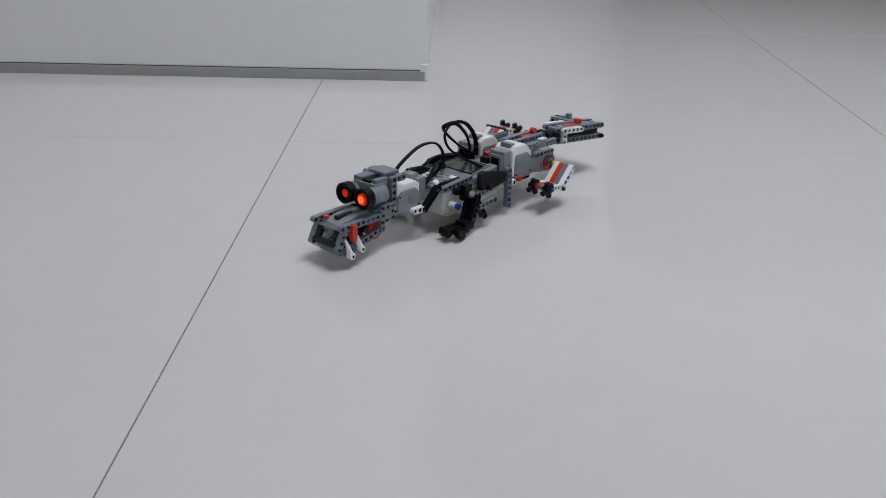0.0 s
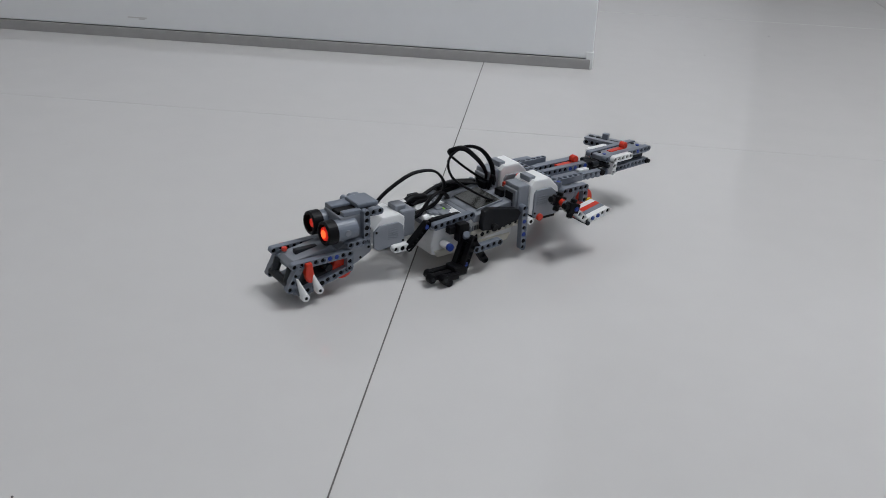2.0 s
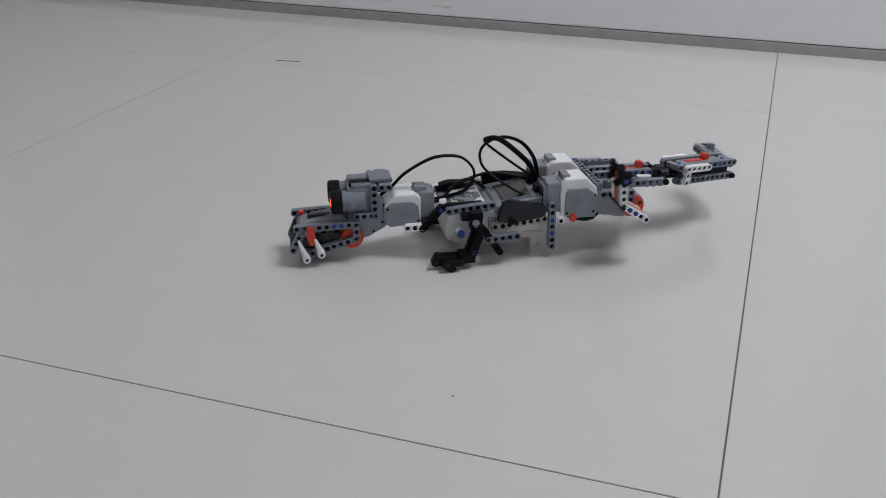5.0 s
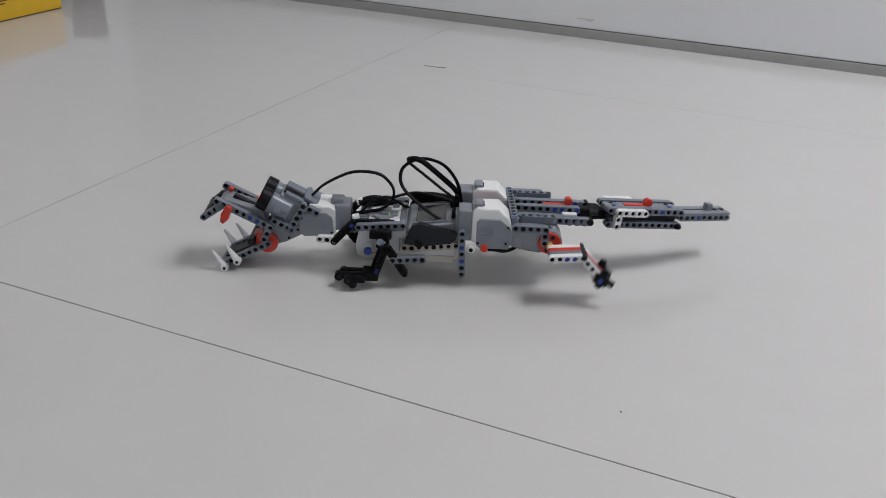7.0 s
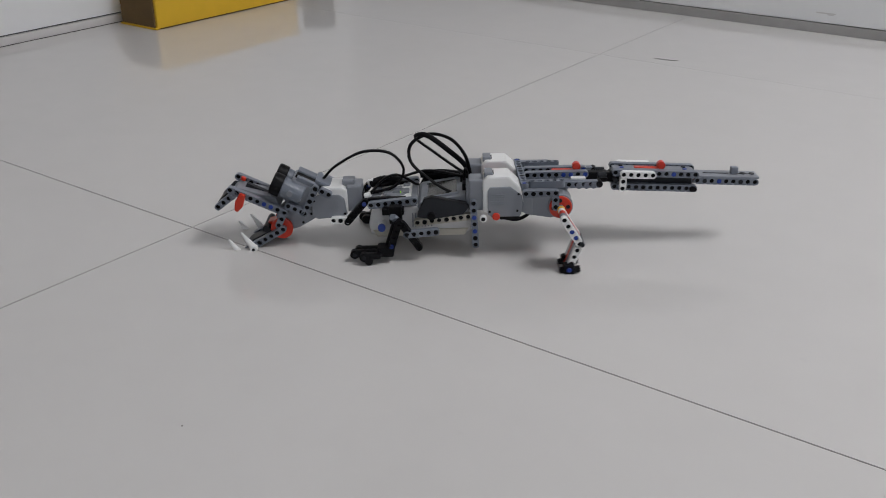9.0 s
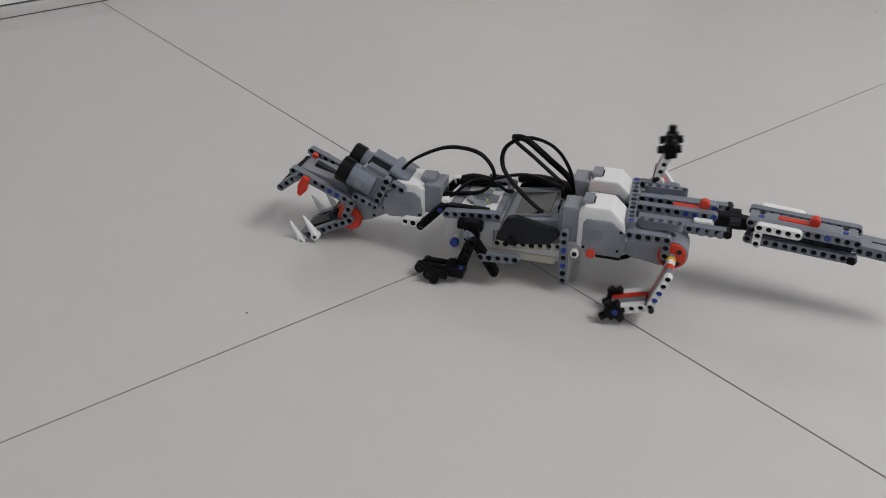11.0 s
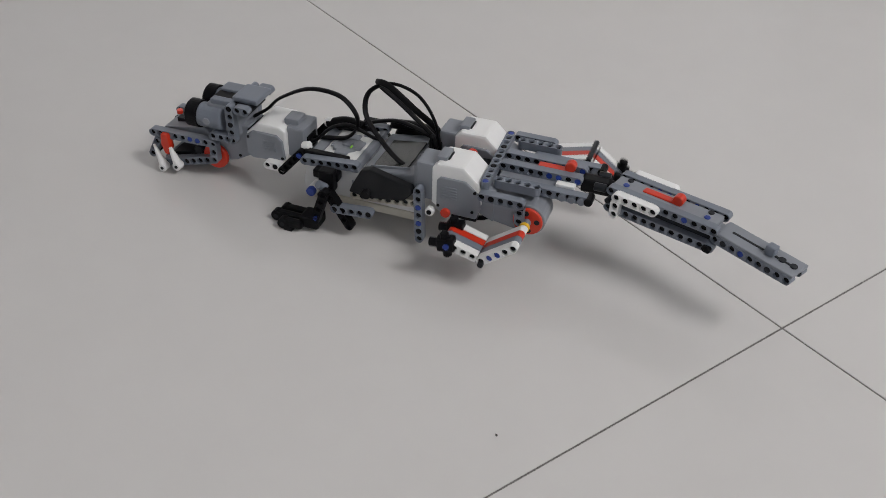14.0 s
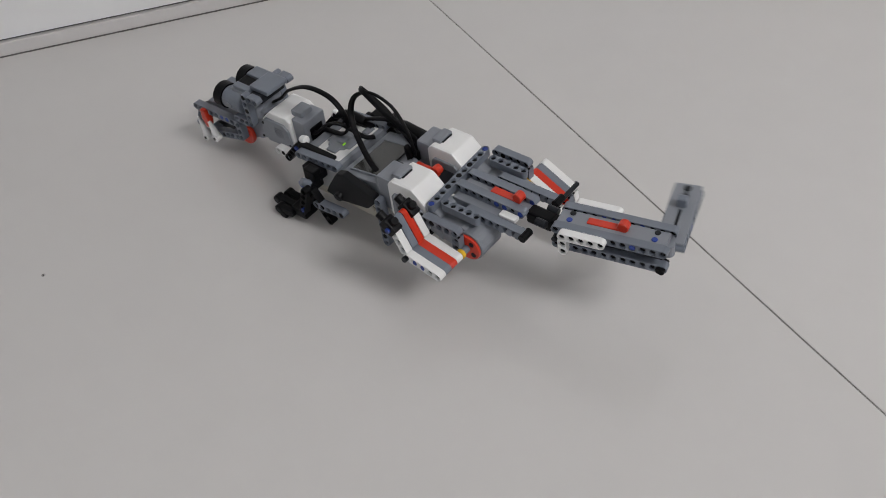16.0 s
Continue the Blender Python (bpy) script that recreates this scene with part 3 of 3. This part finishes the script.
for y in (-8.4, 8.4):
    beam(robot, 9, (56.4, y, 78), X, Y, GREY, "tail_root_beam", "grey beam at the root of the tail")
    for k in (5, 6, 8):
        pin(robot, (56.4 + 8 * k, y, 78), Y, BLUE)
for y in (-24, 24):
    beam(robot, 8, (77, y, 71.5), X, Y, GREY, "tail_root_beam", "grey beam at the root of the tail")
    part("black_peg", rod((134, y - 6, 72), (134, y + 6, 72), 3.6, seg=14, bev=0.6), BLACK, robot)
    for k in range(3):
        part("peg", rod((112 + 8 * k, y - 4, 70), (112 + 8 * k, y + 6, 70), 3.4, seg=12, bev=0.5), GREY, robot)
    beam(robot, 5, (60, y * 1.4, 76), X, Z, GREY, "upper_bracket", "grey bracket beam")
part("infill_plate", block(56, 124, -4.4, 4.4, 70, 77, 0.8), MOTOR, robot)
part("infill_plate", block(56, 104, -20, 20, 65, 74, 1), MOTOR, robot)
part("white_plate", block(104, 120, -19.5, -12.6, 73, 77, 0.8), WHITE, robot)
part("red_link", block(84, 112, -3.8, 3.8, 76, 81, 1), RED, robot, "red beam")
part("red_knob", rod((111.5, -4, 84.5), (111.5, 4, 84.5), 4.6, seg=16, bev=1), RED, robot)
part("tail_hinge", block(122, 146, -6, 6, 66, 78, 2), BLACK, robot, "black tail hinge")
for y in (-9, 9):
    part("hinge_peg", rod((134, y, 76), (144, y, 76), 3.5, seg=12, bev=0.6), DARK, robot)

# tail, middle piece: its own space starts at the hinge
TAIL_AT = (143, 0, 72.5)
tail = part("tail_segment", block(-4, 22, -5, 5, -6, 5, 1.5), BLACK, robot, "jointed grey tail segment with white and red beams")
for y in (-12, 12):
    beam(tail, 12, (10, y, 8), X, Y, GREY)
    beam(tail, 12, (10, y, -8), X, Y, GREY)
    beam(tail, 5, (50, y * 1.55, 8), (-1, 0, 0), (0, -1, 0), WHITE, "white_angle", "white angled beam", bend=90, tail=2)
    for k in (4, 5, 8):
        pin(tail, (10 + 8 * k, y, 8), Y, BLUE)
    pin(tail, (98, y, -8), Y, BLACK, 14)
    part("side_plate", block(18, 96, y * 0.6 - 1.5, y * 0.6 + 1.5, -10, 6, 0.5), DARK, tail)
    pin(tail, (10, y, 0), Y, DARK, 14)
part("top_plate", block(8, 98, -7.6, 7.6, 4, 10.5, 1), MOTOR, tail)
part("red_link", block(32, 62, -3.6, 3.6, 7, 11.5, 1), RED, tail, "red beam")
part("red_knob", rod((62, -4, 14), (62, 4, 14), 4.6, seg=16, bev=1), RED, tail)
for x in (18, 88):
    pin(tail, (x, -4, 10.4), Z, BLUE, 2)
    pin(tail, (x, 4, 10.4), Z, DARK, 2)
part("lower_peg", rod((96, -18, -8), (96, -11, -8), 3.2, seg=12, bev=0.5), BLACK, tail)

# tail tip
TIP_AT = (98, 0, 0)
tip = part("tail_tip", rod((0, 0, -5), (0, 0, 6), 5, seg=16, bev=0.8), MOTOR, robot, "flat grey tail tip of two beams")
for y in (-8, 8):
    beam(tip, 9, (4, y, 0), X, Y, GREY)
    for k in (1, 3, 6):
        pin(tip, (4 + 8 * k, y, 0), Y, BLUE if k == 3 else DARK)
part("top_plate", block(2, 72, -11, 11, 3.6, 6, 0.8), MOTOR, tip)
part("slot", block(12, 40, -1.2, 1.2, 5.2, 6.3, 0.2), DARK, tip)
part("slot", block(46, 66, -1.2, 1.2, 5.2, 6.3, 0.2), DARK, tip)
part("fin", block(42, 50, -4, 4, 6, 14, 1.5), GREY, tip, "small upright grey block")
for x in (56, 66):
    part("eyelet", rod((x, 0, 5.8), (x, 0, 7), 3, seg=12), DARK, tip)

# hind legs: own space starts at the axle, with the foot straight ahead along -x
LEG_AT = {-1: (90, -42, 53), 1: (85, 33, 53)}


def hind_leg(s):
    hub = part("hind_leg", rod((0, -2, 0), (0, s * 5, 0), 12.5, seg=28, bev=1.0), RED, robot, "bent red and white hind leg on a red disc")
    for k in range(4):
        a = k * math.tau / 4
        part("disc_hole", rod((8 * math.cos(a), s * 4.6, 8 * math.sin(a)), (8 * math.cos(a), s * 5.4, 8 * math.sin(a)), 2.4, seg=10), DARK, hub)
    part("axle", rod((0, s * 4, 0), (0, s * 42, 0), 3.4, seg=10), GREY, hub)
    part("bush", rod((0, s * 11.5, 0), (0, s * 15, 0), 4.4, seg=14, bev=0.5), YELLOWP, hub, "yellow bush")
    q = radians(27)
    for k, mat in enumerate((WHITE, RED, GREY, WHITE)):
        y = s * (19 + 7.6 * k)
        beam(hub, 5, (0, y, 0), (-math.cos(q), 0, -math.sin(q)), (0, -1, 0), mat, "leg_beam", "", bend=-53, tail=4)
    kx, kz = -32 * math.cos(q), -32 * math.sin(q)
    part("knee_pin", rod((kx, s * 14, kz - 2), (kx, s * 48, kz - 2), 2.6, seg=10), DARK, hub)
    for k in (1, 2):
        pin(hub, (-8 * (5 - k) * math.cos(q) + 8, s * 41.8, -8 * (5 - k) * math.sin(q) + 4), Y, BLUE)
    fx, fz = kx - 30 * math.cos(q), kz + 30 * math.sin(q)
    for y in (20, 43):
        part("foot", block(fx - 9, fx + 6, s * y - 5, s * y + 5, fz - 6, fz + 6, 1.8), BLACK, hub, "black foot block")
        part("toe", rod((fx - 16, s * (y + 1), fz + 1), (fx - 7, s * y, fz), 3.8, seg=12, bev=0.8), BLACK, hub)
        part("toe", rod((fx - 2, s * y, fz - 12), (fx - 2, s * y, fz + 10), 3.8, seg=12, bev=0.8), BLACK, hub)
        pin(hub, (fx, s * (y + 4), fz), Y, BLUE if y == 43 else RED, 5)
    return hub


hind = {s: hind_leg(s) for s in (-1, 1)}

# head: upper jaw with the sensor, and lower jaw; own spaces start at the jaw axle
JAW_AT = (-217, 0, 26)
head = part("head", prism([(-6, 18), (-14, 26), (-58, 18), (-62, 12), (-52, 12), (-6, 12)], -14, 14, 1.2), MOTOR, robot, "grey upper jaw with black twin-lens sensor")
part("snout_slot", block(-50, -12, -3.5, 3.5, 17, 24, 0.6), DARK, head)
for s in (-1, 1):
    beam(head, 9, (1, s * 23, 18.4), (-1, 0, -0.02), Y, GREY, "jaw_beam")
    beam(head, 3, (1, s * 23, 17.6), (0, 0, -1), Y, GREY, "jaw_bracket")
    beam(head, 4, (-57, s * 22, 14), (-0.45, 0, -0.89), Y, GREY, "snout_beam")
    for k in (1, 2):
        pin(head, (1 - 8 * (k + 1), s * 23, 18.2), Y, BLUE)
    part("fang", prism([(-52, 20), (-45, 20), (-43, 6), (-46, -2), (-50, -1), (-53, 8)], s * 27 - 3.6, s * 27 + 3.6, 1.5), RED, head, "red fang")
    part("nose", rod((-60, s * 14, 12), (-66, s * 14, -4), 5, 4.2, 14, 0.8), DARK, head)
    if s > 0:
        part("nostril", rod((-56, s * 10, 20), (-56, s * 10, 24), 3, seg=12, bev=0.6), RED, head, "red peg")
    beam(head, 5, (21.4, s * 21.5, 58.2), (0.01, 0, -1), Y, GREY, "cheek_beam")
    beam(head, 2, (29.4, s * 21.5, 58.2), X, Y, GREY, "cheek_arm")
    beam(head, 3, (2, s * 22.6, 27), X, Y, GREY, "cheek_arm")
    for k in (0, 2):
        pin(head, (21.4, s * 21.5, 58.2 - 8 * k), Y, BLACK)
    # sensor eye
    eye = part("sensor_eye", rod((-14, s * 15.5, 42), (12, s * 15.5, 42), 11.4, seg=28, bev=2), GREY, head, "grey sensor barrel")
    part("lens_rim", tube(-25, -13, s * 15.5, 42, 12.9, 9.6), BLACK, eye, "glossy black lens")
    part("lens_light", rod((-24.2 if s < 0 else -21.5, s * 15.5, 41.5), (-19.6, s * 15.5, 41.5), 7.4 if s < 0 else 5.0, seg=20, bev=1.0), LED_DIM, eye, "glowing red sensor light")
    part("lens_back", rod((-19.8, s * 15.5, 42), (-14, s * 15.5, 42), 10.2, seg=24), BLACK, eye)
    if s < 0:
        part("lens_core", rod((-25.2, s * 15.5, 41.5), (-24.0, s * 15.5, 41.5), 4.4, seg=16, bev=0.4), LED, eye, "bright core of the sensor light")
    part("screw", rod((-2, s * 26.4, 42), (-2, s * 27.6, 42), 3.4, seg=14), MOTOR, eye)
part("nose_bridge", rod((-66, -20, -4), (-66, 20, -4), 4.4, seg=14, bev=0.8), DARK, head)
part("nose_bridge", rod((-58, -24, 10), (-58, 24, 10), 3.6, seg=14), GREY, head)
part("sensor_body", block(-6, 26, -17.5, 17.5, 28, 56, 2), MOTOR, head)
part("sensor_cap", block(-4, 36, -9, 4, 52, 58.8, 1), BLACK, head, "black sensor plate")
part("sensor_cap", block(22, 36, -16, 16, 50, 58.8, 1), DARK, head, "dark sensor plate")
part("crown_plate", block(-4, 20, 4.2, 19, 53, 60.5, 1.4), GREY, head, "grey block on the head")
part("crown_plate", block(-2, 20, -17, -9.2, 55, 60.5, 1.4), GREY, head, "grey block on the head")
part("crown_plate", block(18, 43, -12, 16, 59, 64, 1.6), GREY, head, "raised grey plate on the head")
for y in (-16.4, 16.4):
    for x in (22, 28):
        part("hole", rod((x + 4, y - 0.5, 57), (x + 4, y + 0.5, 57), 2.1, seg=10), DARK, head)
jaw = part("lower_jaw", prism([(-56, -17), (-56, -11), (-16, -1), (-16, -7)], -11, 11, 1.0), DARK, robot, "grey lower jaw with white teeth")
for s in (-1, 1):
    beam(jaw, 8, (-1, s * 21, 0), (-1, 0, -0.28), Y, GREY, "jaw_beam")
    part("jaw_disc", rod((-3, s * 14, 0), (-3, s * 18.5, 0), 12.5, seg=26, bev=1), RED, jaw, "red disc")
    for x, z in ((-54, -16.4), (-38, -11.6)):
        t = part("tooth", rod((x, s * 29, z), (x - 8, s * 29, z + 22), 4.5, 1.0, 16, 0.3), WHITE, jaw, "pointed white tooth")
        part("tooth_root", rod((x, s * 25.6, z), (x, s * 33.2, z), 4.2, seg=16, bev=0.6), WHITE, t)
        part("root_hole", rod((x, s * 33, z), (x, s * 33.6, z), 1.7, seg=10), DARK, t)
    pin(jaw, (-30.5, s * 21, -8.3), Y, BLACK)
part("jaw_front", block(-60, -50, -18, 18, -19, -12, 1.5), GREY, jaw)
part("jaw_bar", rod((-20, -20, 4), (-20, 20, 4), 4, seg=14), DARK, jaw)
part("red_core", block(-20, -4, -9, 9, -4, 8, 2), RED, jaw)

# ---- floor tiles ----
GAPX = {0: 0.0015, -1: 0.0016, 1: 0.0016}
GAPY = {0: 0.0007, -1: 0.0015}
for i in range(-3, 5):
    for j in range(-4, 3):
        x0, x1 = i * TX + GAPX.get(i, 0.0016) / 2, (i + 1) * TX - GAPX.get(i + 1, 0.0016) / 2
        y0, y1 = j * TY + GAPY.get(j, 0.0016) / 2, (j + 1) * TY - GAPY.get(j + 1, 0.0016) / 2
        x0, y1, y0, x1 = max(x0, -2.2), min(y1, 3.2), max(y0, -4.2), min(x1, 5.0)
        if x1 - x0 > 0.02 and y1 - y0 > 0.02:
            part("tile", solid(x0, x1, y0, y1, -0.011, 0.0, 0.0004), TILE, floor)

# ---- movement ----
BODY = [
    (0.0, 0.3437, -0.3073, -0.0010, -0.39, 1.47, 45.25),
    (0.5, 0.2774, -0.3549, -0.0010, -0.85, 0.55, 25.43),
    (1.0, 0.2428, -0.3898, -0.0008, -4.17, 1.31, 40.60),
    (1.5, 0.1706, -0.3886, 0.0008, -2.27, 0.48, 29.24),
    (2.0, 0.1214, -0.4601, -0.0005, 0.40, 0.34, 38.40),
    (2.5, 0.0756, -0.4735, 0.0004, 0.08, -1.24, 30.65),
    (3.0, 0.0177, -0.5203, 0.0025, 8.66, -1.23, 28.99),
    (3.5, -0.0270, -0.5340, 0.0024, 0.15, -2.27, 31.47),
    (6.0, -0.3324, -0.7309, -0.0015, 0.28, -0.51, 17.14),
    (6.5, -0.3738, -0.7465, -0.0052, -2.61, 0.36, 36.37),
    (7.0, -0.4508, -0.8003, 0.0021, 0.25, 0.82, 19.97),
    (7.5, -0.5047, -0.8220, -0.0048, -3.27, -1.63, 34.16),
    (8.0, -0.5837, -0.8337, 0.0073, -0.66, 1.11, 30.44),
    (8.5, -0.6218, -0.8978, 0.0002, 1.34, -1.14, 32.61),
    (9.0, -0.6844, -0.8996, 0.0030, -2.00, -1.74, 31.60),
    (9.5, -0.7339, -0.9556, 0.0026, 9.30, -1.89, 26.69),
    (12.0, -1.0059, -1.0985, 0.0025, 1.01, 0.89, 32.17),
    (12.5, -1.0911, -1.1300, -0.0008, 1.75, 1.34, 16.39),
    (13.0, -1.1313, -1.1549, -0.0004, -0.25, 1.26, 32.26),
    (13.5, -1.2068, -1.1906, 0.0002, -1.79, -0.37, 14.15),
    (14.0, -1.2506, -1.2070, -0.0024, 0.01, -0.39, 29.90),
    (14.5, -1.3150, -1.2133, 0.0087, -13.03, 0.33, 23.26),
    (15.0, -1.3707, -1.2253, -0.0103, 6.40, 0.85, 26.86),
    (15.5, -1.4215, -1.2457, -0.0040, -11.07, -2.21, 23.84),
    (16.0, -1.4400, -1.2825, 0.0006, 7.60, 0.64, 21.77),
]
# times at which the left hind foot passes under its axle
STEPS = (-0.76, 0.34, 1.38, 2.45, 3.55, 4.65, 5.75, 6.85, 7.95, 9.03, 10.12, 11.21, 12.30, 13.40, 14.47, 15.57, 16.67)
# share of the step in seconds: leg angle, tail bend, tip bend
CYCLE = [(0.0, 95, 0, 0), (0.1, 125, -15, -15), (0.2, 203, -24, -85), (0.3, 285, -24, -85), (0.4, 315, -18, -45), (0.5, 330, -2, 0), (0.6, 355, 14, 25),
         (0.7, 370, 14, 20), (0.8, 385, 10, 12), (0.9, 405, 5, 3), (1.0, 430, 2, 0), (1.1, 455, 0, 0)]
# the same for the right leg
CYCLE_R = [(0.0, 365), (0.1, 422), (0.2, 472), (0.3, 480), (0.4, 484), (0.5, 489), (0.6, 520), (0.7, 569), (0.8, 604), (0.9, 645), (1.0, 697), (1.1, 725)]
# tail and tip bends known at these times
TAILS = [(0.0, 12, -105), (0.5, -46, -22), (1.0, 20, 105), (1.5, 0, -50), (2.0, -9, -106), (2.5, 0, 0), (3.0, -22, -120), (3.5, 0, 0), (6.0, -43, -60), (6.5, 4, -90), (7.0, -18, -5), (7.5, 44, -36),
         (8.0, 2, 0), (8.5, 2, -60), (9.0, 0, 0), (9.5, -16, -86), (12.0, 5, -25), (12.5, -28, -105), (13.0, 16, 24), (13.5, -36, 0), (14.0, 15, 13), (14.5, 3, 0), (15.0, -12, -68), (15.5, 10, -25), (16.0, -11, -95)]
# left hind leg's angles known at these times
LEGS = [(0.0, 18), (0.5, 160), (1.0, 9), (1.5, 144), (2.0, 345), (2.5, 111), (3.0, 288), (3.5, 70), (6.0, 206), (6.5, 15), (7.0, 158), (7.5, 355), (8.0, 122), (8.5, 330), (9.0, 95), (9.5, 326),
        (12.0, 25), (12.5, 203), (13.0, 26), (13.5, 150), (14.0, 10), (14.5, 99), (15.0, 342), (15.5, 76), (16.0, 322)]
# the tail's sag at these times
DROOP = [(0.0, 0), (2.5, 1), (3.0, 2), (3.5, 3.5), (6.0, 4), (6.5, 3), (7.5, 6.5), (8.0, 2.5), (9.0, 1.5), (9.5, -2.5), (12.0, 1), (13.0, 2), (14.5, -1), (15.0, 1), (15.5, -3), (16.0, -4)]
MOUTH = [(0.0, 0), (1.0, 0), (1.3, 0.7), (1.5, 0.8), (1.8, 0), (2.0, 0), (2.3, 0.8), (2.5, 1), (2.8, 0), (3.6, 0), (4.2, 0), (4.7, 1), (5.0, 0), (5.5, 0), (5.7, 1), (5.8, 1), (6.0, 0),
         (6.5, 0), (6.8, 0.8), (7.0, 1), (7.3, 0), (7.5, 0), (7.8, 0.6), (8.0, 1), (8.2, 0), (8.7, 0), (8.9, 0.8), (9.0, 1), (9.3, 0), (9.7, 0), (10.1, 1), (10.5, 0), (11.1, 1),
         (11.5, 0), (11.8, 0), (12.0, 1), (12.2, 0.3), (12.4, 0), (13.1, 0), (13.3, 0.3), (13.5, 0), (14.0, 0), (14.2, 0.5), (14.5, 1), (14.7, 0.3), (15.0, 0), (15.3, 0.9), (15.5, 0.1), (15.6, 0.7), (15.8, 0),
         (16.0, 0)]


def step_at(t):
    k = max(i for i, q in enumerate(STEPS) if q <= t + 1e-6)
    u = (t - STEPS[k]) / (STEPS[k + 1] - STEPS[k]) * 1.1
    return k, u


def cycle(t, column):
    k, u = step_at(t)
    return float(np.interp(u, [c[0] for c in CYCLE], [c[column] for c in CYCLE])) + (360 * k if column == 1 else 0)


def motions():
    rows = {t: (x, y, z, rx, ry, rz) for t, x, y, z, rx, ry, rz in BODY}
    for a, b in ((3.5, 6.0), (9.5, 12.0)):
        for t in np.arange(a + 0.25, b - 0.2, 0.25):
            u = (t - a) / (b - a)
            p = [rows[a][i] * (1 - u) + rows[b][i] * u for i in range(6)]
            sway = float(np.interp(step_at(t)[1], (0, 0.1, 0.22, 0.45, 0.65, 0.85, 1.1), (0, -8, -11, 0, 4, 3, 0)))
            base = np.interp(t, (3.5, 6.0, 9.5, 12.0), (33, 28.5, 30.5, 28))
            rows[round(float(t), 2)] = (p[0], p[1], p[2] * 0.3, 0, 0, float(base) + sway)
    walk(robot, [(t, pose(*rows[t]) @ pose(0, 0.052, 0, 0, 0, 4)) for t in sorted(rows)])
    ticks = [round(0.1 * i, 1) for i in range(161)]
    swing = [(t, (a - cycle(t, 1) + 180) % 360 - 180) for t, a in LEGS] + [(4.0, 0), (5.5, 0), (10.0, 0), (11.5, 0)]
    swing.sort()
    for s in (-1, 1):
        leg = []
        for t in ticks:
            k, u = step_at(t - (float(np.interp(t, (0.0, 3.6, 6.0), (0.09, 0.08, 0.0))) if s > 0 else 0.0))
            a = cycle(t, 1) + float(np.interp(t, [q[0] for q in swing], [q[1] for q in swing])) if s < 0 else float(np.interp(u, [c[0] for c in CYCLE_R], [c[1] for c in CYCLE_R])) + 360 * k
            leg.append((t, pose(*(q * MM for q in LEG_AT[s])) @ Matrix.Rotation(radians(-a), 4, "Y")))
        walk(hind[s], leg)
    bends, tips = [], []
    known = [3.9, 5.6, 9.9, 11.6] + [q[0] for q in TAILS]
    da = [0, 0, 0, 0] + [q[1] - cycle(q[0], 2) for q in TAILS]
    dc = [0, 0, 0, 0] + [q[2] - cycle(q[0], 3) for q in TAILS]
    order = sorted(range(len(known)), key=lambda i: known[i])
    known, da, dc = ([v[i] for i in order] for v in (known, da, dc))
    for t in ticks:
        a = cycle(t, 2) + float(np.interp(t, known, da))
        c = cycle(t, 3) + float(np.interp(t, known, dc))
        m = pose(*(q * MM for q in TAIL_AT)) @ pose(0, 0, 0, 0, 1.6 + float(np.interp(t, [q[0] for q in DROOP], [q[1] for q in DROOP])), -a)
        bends.append((t, m))
        tips.append((t, m @ pose(*(q * MM for q in TIP_AT)) @ pose(0, 0, 0, 0, 0, -c)))
    walk(tail, bends)
    walk(tip, tips)
    base = pose(*(q * MM for q in JAW_AT))
    walk(head, [(t, base @ pose(0.007, 0, 0.016) @ pose(0, 0, 0, 0, 27 * o, 0) @ pose(-0.007, 0, -0.016)) for t, o in MOUTH])
    walk(jaw, [(t, base @ pose(0, 0, 0, 0, -13 * o, 0)) for t, o in MOUTH])


motions()
